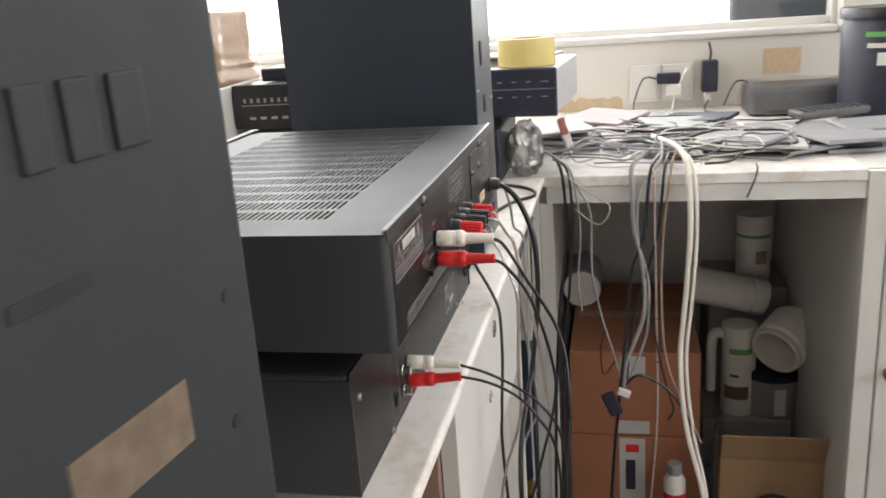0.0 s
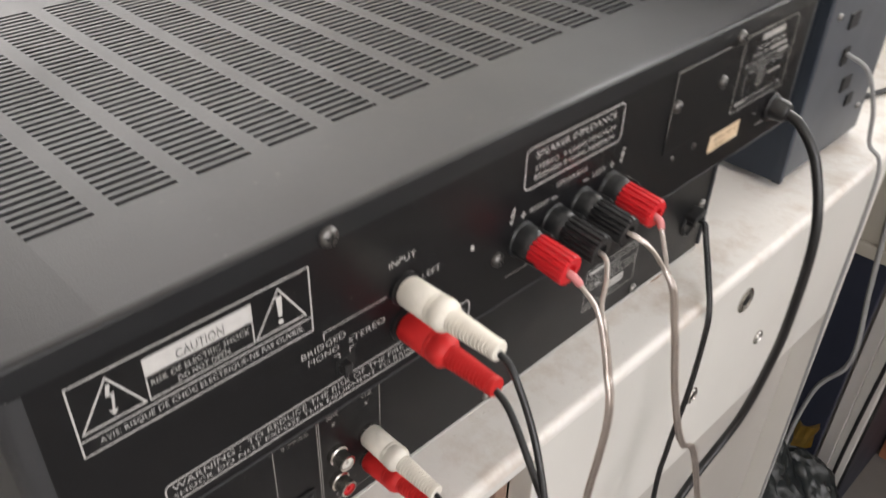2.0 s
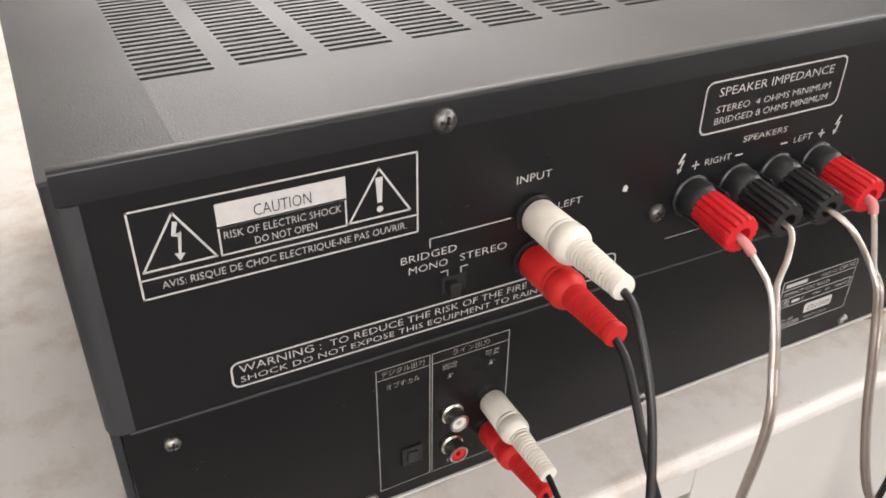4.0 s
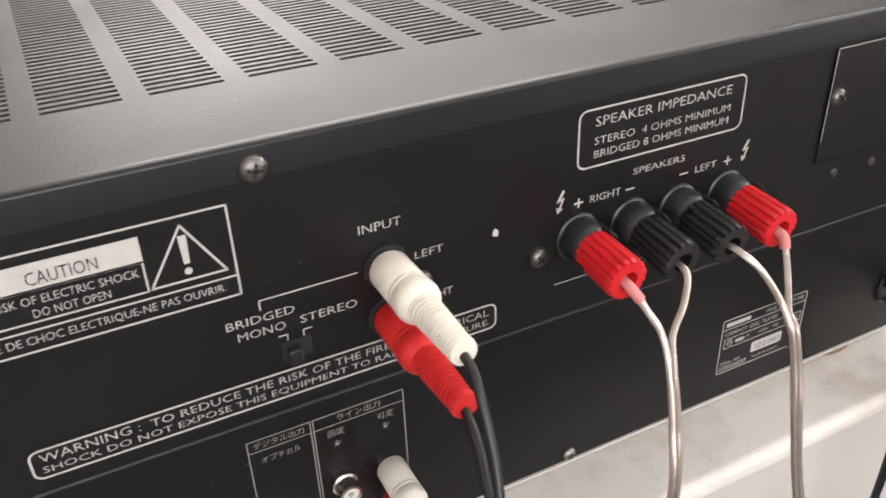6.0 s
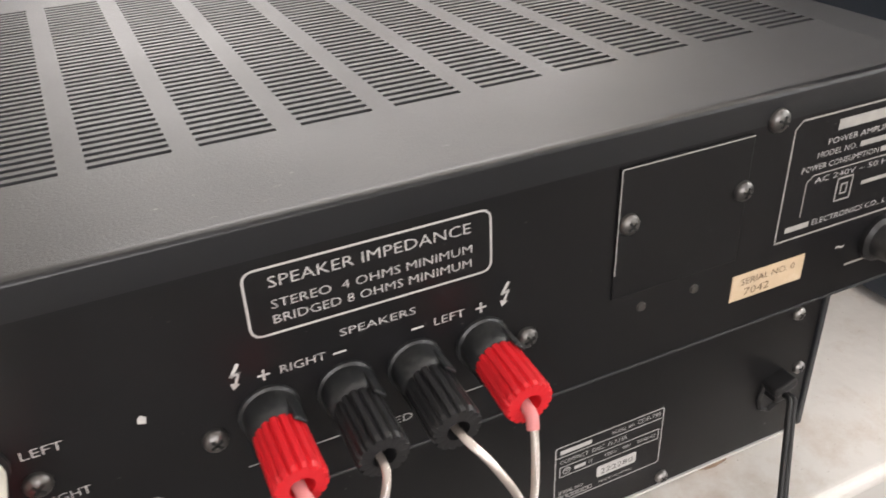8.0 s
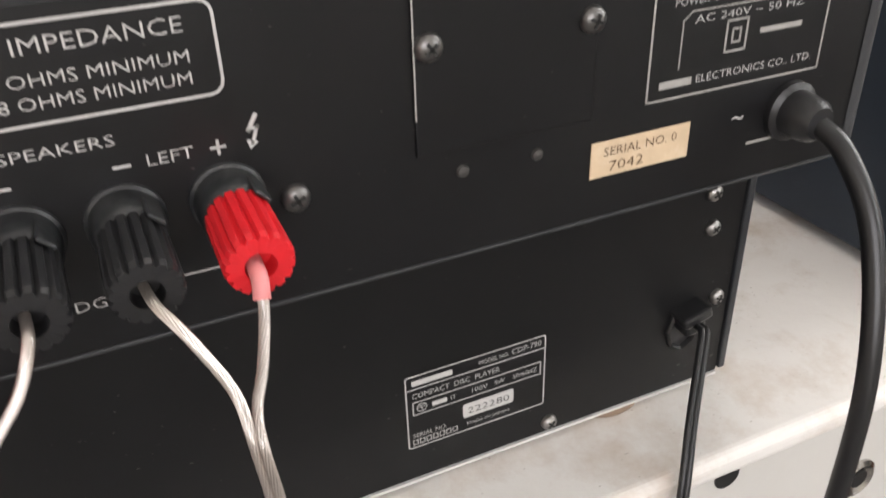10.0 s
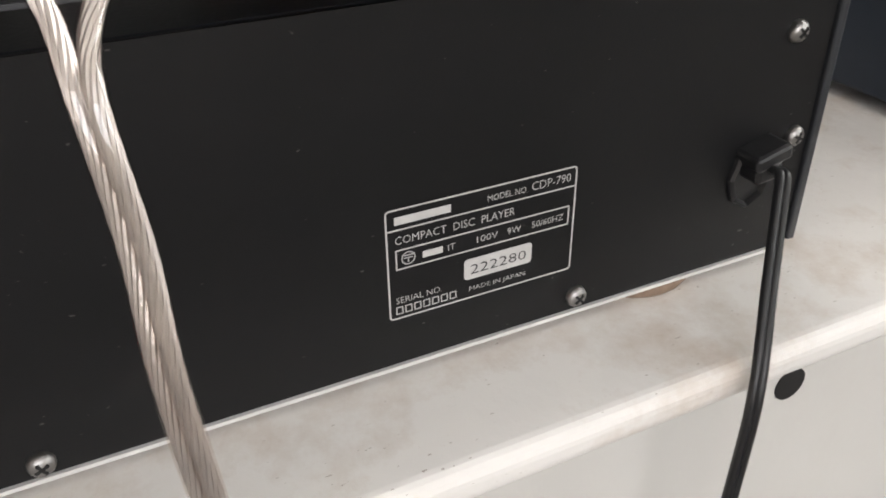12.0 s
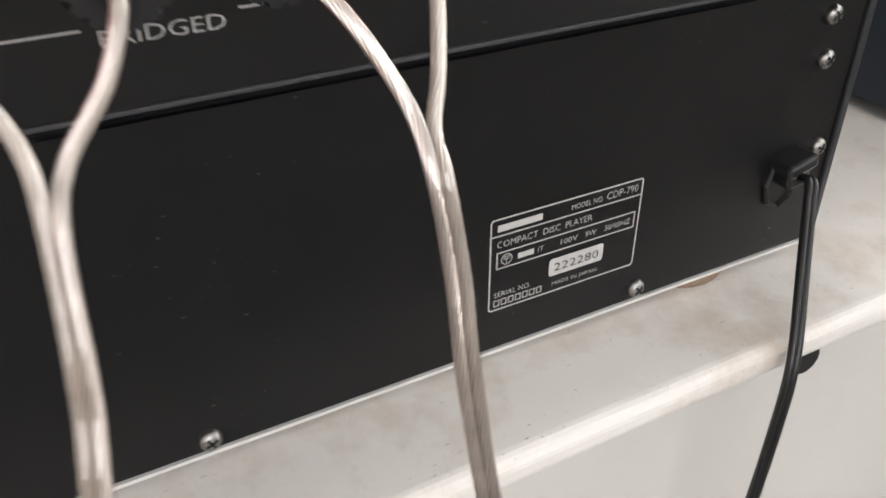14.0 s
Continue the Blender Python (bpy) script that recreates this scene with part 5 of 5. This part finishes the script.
for k in range(34):
    cx, cy, z = random.uniform(0.08, 0.42), random.uniform(1.14, 1.46), LZ + random.uniform(0.012, 0.038)
    rx, ry, a = random.uniform(0.04, 0.13), random.uniform(0.03, 0.11), random.uniform(0, 360)
    n = random.randint(7, 11)
    pts = [(cx + rx * math.cos(radians(a + i * 46)) + random.uniform(-0.012, 0.012), cy + ry * math.sin(radians(a + i * 46)) + random.uniform(-0.012, 0.012), z + random.uniform(-0.006, 0.010)) for i in range(n)]
    t = thing("cable", "coiled loose cable in the tangle on the desk", "cable", "loose cables")
    part("lead", tube(pts, random.choice((0.0014, 0.0018, 0.0024)), 8, 6), random.choice((M_CORD, M_CORD, M_GREY, M_GREY, M_WPLASTIC, M_PAPERG)), t, "", True)
for pts in (((0.245, WY - 0.05, 0.94), (0.20, WY - 0.10, 0.95), (0.175, WY - 0.16, 0.90), (0.17, 1.66, 0.89)), ((0.28, WY - 0.07, 0.90), (0.27, WY - 0.14, 0.875), (0.25, 1.62, 0.885), (0.225, 1.45, 0.88), (0.21, 1.30, 0.885)), ((0.368, WY - 0.05, 0.88), (0.35, WY - 0.15, 0.868), (0.36, 1.60, 0.885), (0.33, 1.45, 0.885)), ((0.40, WY - 0.12, 0.875), (0.43, WY - 0.10, 0.93), (0.46, WY - 0.12, 0.925), (0.45, WY - 0.2, 0.875))):
    t = thing("cable", "thin cable from the wall sockets to the tangle", "cable", "loose cables")
    part("lead", tube(pts, 0.0022, 8, 6), M_CORD if pts[0][0] != 0.28 else M_WPLASTIC, t, "", True)
cl = thing("cable_connector", "small white connector and dark strap hung on the cables", "connector")
part("connector", box(-0.012, 0.012, -0.005, 0.005, -0.007, 0.007, 0.002, None, pose(0.143, CY - 0.012, 0.438, 0, 20, 0)), M_WPLASTIC, cl)
part("strap", box(-0.013, 0.013, -0.003, 0.003, -0.03, 0.02, 0.004, None, pose(0.118, CY - 0.006, 0.415, 0, -25, 0)), M_NAVY, cl, "dark cloth strap")

# ---- under the desk ----


def carton(x0, x1, y0, y1, z0, z1, label, mat, group="boxes under the desk"):
    t = thing("cardboard_box", label, "cardboard box", group)
    part("shell", box(x0, x1, y0, y1, z0, z1, 0.003), mat, t)
    part("seam_tape", box(x0 + 0.01, x1 - 0.01, y0 + (y1 - y0) * 0.46, y0 + (y1 - y0) * 0.54, z1 + 0.0001, z1 + 0.0006), M_TAPE, t)
    return t


carton(0.020, 0.312, 1.300, 1.780, 0.0, 0.193, "reddish cardboard box at the bottom of a stack", M_REDCARD)
carton(0.022, 0.310, 1.302, 1.775, 0.194, 0.402, "reddish cardboard box on another box", M_REDCARD)
for z0, z1, x0, x1 in ((0.02, 0.188, 0.132, 0.190), (0.200, 0.232, 0.130, 0.200), (0.345, 0.392, 0.135, 0.190)):
    t = thing("shipping_label", "white shipping label on a reddish box", "label", "labels on the boxes")
    part("paper", box(x0, x1, 1.2985 if z0 < 0.19 else 1.3005, 1.2999 if z0 < 0.19 else 1.3019, z0, z1), M_PAPER, t)
    if z1 < 0.19:
        part("printed_bar", box(x0 + 0.014, x1 - 0.022, 1.2980, 1.2984, z0 + 0.035, z1 - 0.055), M_NAVY, t)
        part("printed_bar", box(x0 + 0.014, x1 - 0.014, 1.2980, 1.2984, z1 - 0.035, z1 - 0.015), M_REDRUB, t)
tb = thing("white_tube", "white plastic tube lying on a reddish box, closed end outward", "plastic tube")
part("body", lathe([(0.047, 0.0), (0.048, 0.003), (0.048, 0.17)], 32, Matrix.Translation((0.040, 1.585, 0.4515)) @ pose(0, 0, 0, -90, 0, 0)), M_GREY, tb, "", True)
part("cap", lathe([(0.046, -0.003), (0.047, 0.0), (0.0465, 0.0)], 32, Matrix.Translation((0.040, 1.585, 0.4515)) @ pose(0, 0, 0, -90, 0, 0)), M_WPLASTIC, tb, "", True)
bo = thing("spray_bottle", "small bottle with white, red and green bands", "bottle")
BM = Matrix.Translation((0.252, 1.235, 0))
part("body", lathe([(0.022, 0.0), (0.024, 0.003), (0.024, 0.125), (0.016, 0.142)], 24, BM), M_WPLASTIC, bo, "", True)
part("cap", lathe([(0.016, 0.1425), (0.016, 0.166), (0.014, 0.168), (0, 0.168)], 20, BM), M_GREY, bo, "", True)
part("red_band", curved_label(0.0245, 180, 360, 0.075, 0.10, BM), M_RED, bo)
part("green_band", curved_label(0.0245, 180, 360, 0.02, 0.072, BM), M_GREEN, bo)
oc = thing("open_carton", "small open brown carton holding cables", "cardboard box", "boxes under the desk")
for a in ((0.345, 0.578, 1.215, 1.219, 0.0, 0.195), (0.345, 0.578, 1.326, 1.330, 0.0, 0.185), (0.345, 0.349, 1.2192, 1.3258, 0.0, 0.185), (0.574, 0.578, 1.2192, 1.3258, 0.0, 0.185)):
    part("side", box(*a, 0.001), M_CARD, oc)
part("bottom", box(0.35, 0.5735, 1.2195, 1.3255, 0.0, 0.004), M_CARD, oc)
part("flap", box(-0.116, 0.116, -0.0025, 0.0025, -0.038, 0.038, 0.001, None, pose(0.4615, 1.203, 0.230, 22, 0, 0)), M_CARD, oc, "raised carton flap")
tagged(finish("storage_crate", box(0.335, 0.545, 1.50, 1.88, 0.0, 0.14, 0.006), M_GREY, None, "grey plastic crate carrying cans"), category="crate")
tagged(finish("storage_crate", box(0.36, 0.55, 1.66, 1.89, 0.1405, 0.43, 0.006), M_GREY, None, "tall grey plastic crate behind the cans"), category="crate")


def paint_can(x, y, z, r, h, label, body, lid, m=None):
    t = thing("plastic_can", label, "plastic can", "cans under the desk")
    M = m if m is not None else Matrix.Translation((x, y, z))
    part("body", lathe([(r * 0.97, 0), (r, 0.004), (r, h * 0.80), (r * 0.96, h * 0.82)], 32, M), body, t, "", True)
    if lid is not None:
        part("lid", lathe([(r * 1.03, h * 0.821), (r * 1.04, h * 0.98), (r, h), (0, h)], 32, M), lid, t, "", True)
    return t, M


t, M = paint_can(0.423, 1.555, 0.1405, 0.041, 0.232, "white plastic can with green and brown label", M_WPLASTIC, M_WPLASTIC)
part("green_label", curved_label(0.0416, 230, 310, 0.165, 0.180, M), M_GREEN, t)
part("brown_label", curved_label(0.0416, 215, 300, 0.045, 0.080, M), material("brown_print", (0.12, 0.07, 0.055), 0.5), t)
part("printed_bar", curved_label(0.0417, 235, 265, 0.105, 0.112, M), M_NAVY, t)
part("handle", tube([(0.387, 1.55, 0.345), (0.366, 1.545, 0.352), (0.356, 1.542, 0.32), (0.356, 1.542, 0.20)], 0.012, 12), M_WPLASTIC, t, "", True)
t, M = paint_can(0.505, 1.575, 0.1405, 0.072, 0.118, "grey plastic tub with a dark screw lid", M_GREY, M_NAVY)
part("white_label", curved_label(0.0726, 268, 290, 0.01, 0.08, M), M_WPLASTIC, t)
t, M = paint_can(0.475, 1.735, 0.4305, 0.043, 0.175, "white plastic can with a green band, behind the rest", M_WPLASTIC, M_WPLASTIC)
part("green_band", curved_label(0.0436, 180, 360, 0.118, 0.126, M), M_GREEN, t)
part("brown_label", curved_label(0.0436, 270, 310, 0.05, 0.085, M), M_TAPE, t)
paint_can(0, 0, 0, 0.045, 0.19, "white plastic can lying on top of the others", M_WPLASTIC, M_WPLASTIC, Matrix.Translation((0.305, 1.60, 0.462)) @ pose(0, 0, 0, 0, 104, 8))
jar = thing("open_jar", "white wide-mouthed plastic jar lying with its mouth outward", "plastic jar", "cans under the desk")
JM = Matrix.Translation((0.492, 1.470, 0.335)) @ pose(0, 0, 0, -72, 0, -38)
part("body", lathe([(0.0, 0.108), (0.050, 0.107), (0.053, 0.05), (0.052, 0.001), (0.054, 0.0), (0.060, 0.001), (0.060, 0.012), (0.057, 0.016), (0.064, 0.022), (0.064, 0.10), (0.055, 0.115), (0.0, 0.115)], 36, JM), M_CREAM, jar, "", True)

# ---- the far end of the worktop ----
dev = thing("cassette_deck", "black hi-fi deck with small white markings, on the worktop", "hi-fi deck")
part("body", box(-0.59, -0.285, 1.065, 1.36, 0.969, 1.050, 0.003), M_BLK, dev)
part("front_panel", box(-0.592, -0.283, 1.050, 1.0645, 0.967, 1.052, 0.003), M_BLK, dev)
for k in range(7):
    part("marking", box(-0.57 + k * 0.014, -0.565 + k * 0.014, 1.0490, 1.0499, 1.018, 1.026), M_GREY, dev)
part("marking", box(-0.575, -0.475, 1.0490, 1.0499, 1.012, 1.0135), M_GREY, dev)
for k in range(4):
    part("button", box(-0.56 + k * 0.022, -0.548 + k * 0.022, 1.0470, 1.0499, 0.986, 0.991, 0.0008), M_GREY, dev)
tagged(finish("black_case", box(-0.58, -0.30, 1.07, 1.34, LZ + 0.0005, 0.9665, 0.004), M_BLK, None, "plain black case under the hi-fi deck"), category="case")
tagged(finish("flat_parcel", box(-0.55, -0.30, 1.10, 1.30, 1.0525, 1.078, 0.004), M_NAVY, None, "flat dark parcel on the hi-fi deck"), category="parcel")
b = bmesh.new()
for x in (-0.612, -0.596):
    b.faces.new([b.verts.new((x, y, z)) for y, z in ((0.665, LZ + 0.001), (0.70, 0.99), (0.755, 1.044), (1.20, 1.052), (1.20, LZ + 0.001))])
b.verts.ensure_lookup_table()
for i in range(5):
    b.faces.new([b.verts[k] for k in (i, (i + 1) % 5, 5 + (i + 1) % 5, 5 + i)])
bmesh.ops.recalc_face_normals(b, faces=b.faces[:])
tagged(finish("white_board", b, M_WHITE, None, "white board with a slanted corner leaning on cartons"), category="board")


def wrapped_carton(x0, x1, y0, y1, z0, z1, bands, label):
    """A large carton with sagging, creased walls, wound in stretch film."""
    t = thing("wrapped_carton", label, "cardboard box", "wrapped cartons")
    b = box(x0, x1, y0, y1, z0, z1, 0.006)
    bmesh.ops.subdivide_edges(b, edges=[e for e in b.edges if e.calc_length() > 0.1], cuts=56, use_grid_fill=True)
    for v in b.verts:
        h = (v.co.z - z0) / (z1 - z0)
        ridge = abs(noise.noise(Vector((v.co.x * 1.5, v.co.y * 1.5, v.co.z * 30)))) * (0.022 if 0.25 < h < 0.68 else 0.005)
        s = noise.noise(v.co * 4.0) * 0.009 + ridge - max(0, 0.05 - abs(noise.noise(v.co * 3.3 + Vector((7, 2, 5))))) * 0.12 - 0.004
        if z0 + 0.01 < v.co.z:
            v.co.x += s if v.co.x > (x0 + x1) / 2 else -s
            v.co.y += -s if v.co.y < (y0 + y1) / 2 else s
    me = bpy.data.meshes.new("film")
    b.to_mesh(me)
    part("carton", b, M_CARD, t, "", True)
    f = bmesh.new()
    f.from_mesh(me)
    bpy.data.meshes.remove(me)
    for v in f.verts:
        v.co += v.normal * (0.004 + 0.003 * noise.noise(v.co * 30))
    part("stretch_film", f, M_FILM, t, "clear wrinkled stretch film", True)
    for k, yb in enumerate(bands):
        zb = z0 + (z1 - z0) * 0.48
        w = bmesh.new()
        n = 26
        for a in range(4):
            col = [(x1 + 0.020 + 0.006 * noise.noise(Vector((a * 3.1, i * 0.9, k + y0))), yb + a * 0.007 + 0.006 * noise.noise(Vector((i * 0.35, k * 5, y0))), zb + (z1 - zb - 0.01) * i / n) for i in range(n + 1)]
            verts = [w.verts.new(c) for c in col]
            if a:
                for i in range(n):
                    w.faces.new((last[i], last[i + 1], verts[i + 1], verts[i]))
            last = verts
        part("film_band", w, M_BAND, t, "crumpled strip of clear film")
    return t


wc = wrapped_carton(-1.05, -0.632, 0.43, 0.80, LZ + 0.001, 1.20, (0.792,), "large brown carton wrapped in clear film, dented")
wrapped_carton(-1.00, -0.640, 0.82, 1.28, LZ + 0.001, 1.19, (1.082, 1.251), "large brown carton wrapped in clear film, creased")


def slab(pts, xa, xb):
    """A flat sheet that faces along x, cut to the outline of (y, z) points."""
    b = bmesh.new()
    near, far = ([b.verts.new((x, y, z)) for y, z in pts] for x in (xb, xa))
    b.faces.new(near), b.faces.new(list(reversed(far)))
    for i in range(len(pts)):
        j = (i + 1) % len(pts)
        b.faces.new((near[j], near[i], far[i], far[j]))
    bmesh.ops.recalc_face_normals(b, faces=b.faces[:])
    return b


part("flap", slab(((0.435, 1.105), (0.548, 1.030), (0.552, 1.022), (0.546, 0.985), (0.550, LZ + 0.002), (0.435, LZ + 0.002)), -0.617, -0.611), M_CARD, wc, "flap folded over the front")
part("flap", slab(((0.435, 1.195), (0.580, 1.195), (0.562, 1.150), (0.522, 1.066), (0.435, 1.125)), -0.618, -0.613), M_CARD, wc, "flap folded over the front")
part("torn_edge", tube([(-0.6195, 0.590, 1.083), (-0.6175, 0.604, 1.086), (-0.617, 0.628, 1.078), (-0.617, 0.642, 1.062), (-0.619, 0.646, 1.044)], 0.0011, 8, 6), material("dark_torn_card", (0.10, 0.06, 0.035), 0.9, 0, 0.2, 60, 0.2), wc, "dark torn slit", True)
fo = thing("foam_block", "pale grey rounded foam block beside the cartons", "foam block")
part("block", box(-0.98, -0.72, 0.30, 0.405, LZ + 0.001, 1.0, 0.03), M_WPLASTIC, fo)
yb = thing("yellow_box", "small yellow box on the worktop behind the cartons", "box")
part("box", box(-1.14, -1.07, 0.70, 0.79, LZ + 0.001, 1.02, 0.004), M_YELLOW, yb)

# dark clutter low down, beside the cabinet and before the cartons
M_BAG = material("dark_bag_film", (0.014, 0.018, 0.019), 0.34, 0, 0.5, 20, 0.3, 0.3, 60)
for k, (x, y, s, label) in enumerate(((-0.13, 0.90, (0.13, 0.08, 0.15), "crumpled black plastic bag on the floor"), (-0.06, 0.985, (0.10, 0.045, 0.115), "crumpled dark green plastic bag on the floor"), (0.02, 0.93, (0.07, 0.09, 0.06), "small crumpled black bag on the floor"), (-0.10, 0.86, (0.05, 0.05, 0.19), "tall crumpled black bag on the floor"), (0.10, 0.86, (0.09, 0.10, 0.07), "flattened dark bag on the floor"))):
    bm = bmesh.new()
    bmesh.ops.create_icosphere(bm, subdivisions=5, radius=1.0)
    for v in bm.verts:
        d = 1 + 0.16 * noise.noise(v.co * 2.3 + Vector((k * 7, 0, 0))) + 0.12 * (0.4 - abs(noise.noise(v.co * 5 + Vector((0, k * 5, 0))))) + 0.06 * (0.4 - abs(noise.noise(v.co * 13 + Vector((k * 3, 0, 0)))))
        v.co = Vector((x + v.co.x * s[0] * d, y + v.co.y * s[1] * d, max(0.0005, s[2] * 0.93 + v.co.z * s[2] * d)))
    bg = thing("plastic_bag", label, "plastic bag", "bags on the floor")
    part("bag", bm, M_BAG, bg, "", True)
yw = thing("yellow_wrapper", "torn yellow wrapper lying on a dark bag", "wrapper")
bm = bmesh.new()
grid = [[bm.verts.new((-0.050 + 0.007 * i - 0.004 * j + 0.006 * noise.noise(Vector((i, j * 1.7, 3))), 0.962 + 0.018 * j, 0.236 + 0.005 * i + 0.014 * noise.noise(Vector((i * 0.9, j * 0.8, 1))))) for j in range(4)] for i in range(5)]
for i in range(4):
    for j in range(3):
        bm.faces.new((grid[i][j], grid[i + 1][j], grid[i + 1][j + 1], grid[i][j + 1]))
bmesh.ops.solidify(bm, geom=bm.faces[:], thickness=0.001)
part("film", bm, material("yellow_wrapper_film", (0.50, 0.34, 0.08), 0.4, 0, 0.5, 60, 0.3), yw)
# added slab: its navy stands for shadow and a dark blue thing there
nf = thing("folder", "navy slab for shadow and a dark blue thing between a box and the desk leg", "folder")
part("cover", box(-0.006, 0.0150, 1.095, 1.60, 0.0, 0.400, 0.002), M_NAVY, nf)
part("front_strip", box(-0.003, 0.0120, 1.0935, 1.0948, 0.006, 0.394), M_PAPERG, nf)
for pts in (((0.338, 1.20, 0.31), (0.330, 1.19, 0.20), (0.345, 1.175, 0.08), (0.42, 1.17, 0.045), (0.52, 1.175, 0.06), (0.575, 1.185, 0.14), (0.583, 1.195, 0.28)), ((0.42, 1.185, 0.12), (0.45, 1.16, 0.145), (0.50, 1.165, 0.12), (0.53, 1.17, 0.05), (0.47, 1.15, 0.02), (0.40, 1.16, 0.05), (0.43, 1.165, 0.11))):
    t = thing("cable", "dark cable looped round the small carton", "cable", "loose cables")
    part("lead", tube(pts, 0.004, 8, 6), M_CORD, t, "", True)
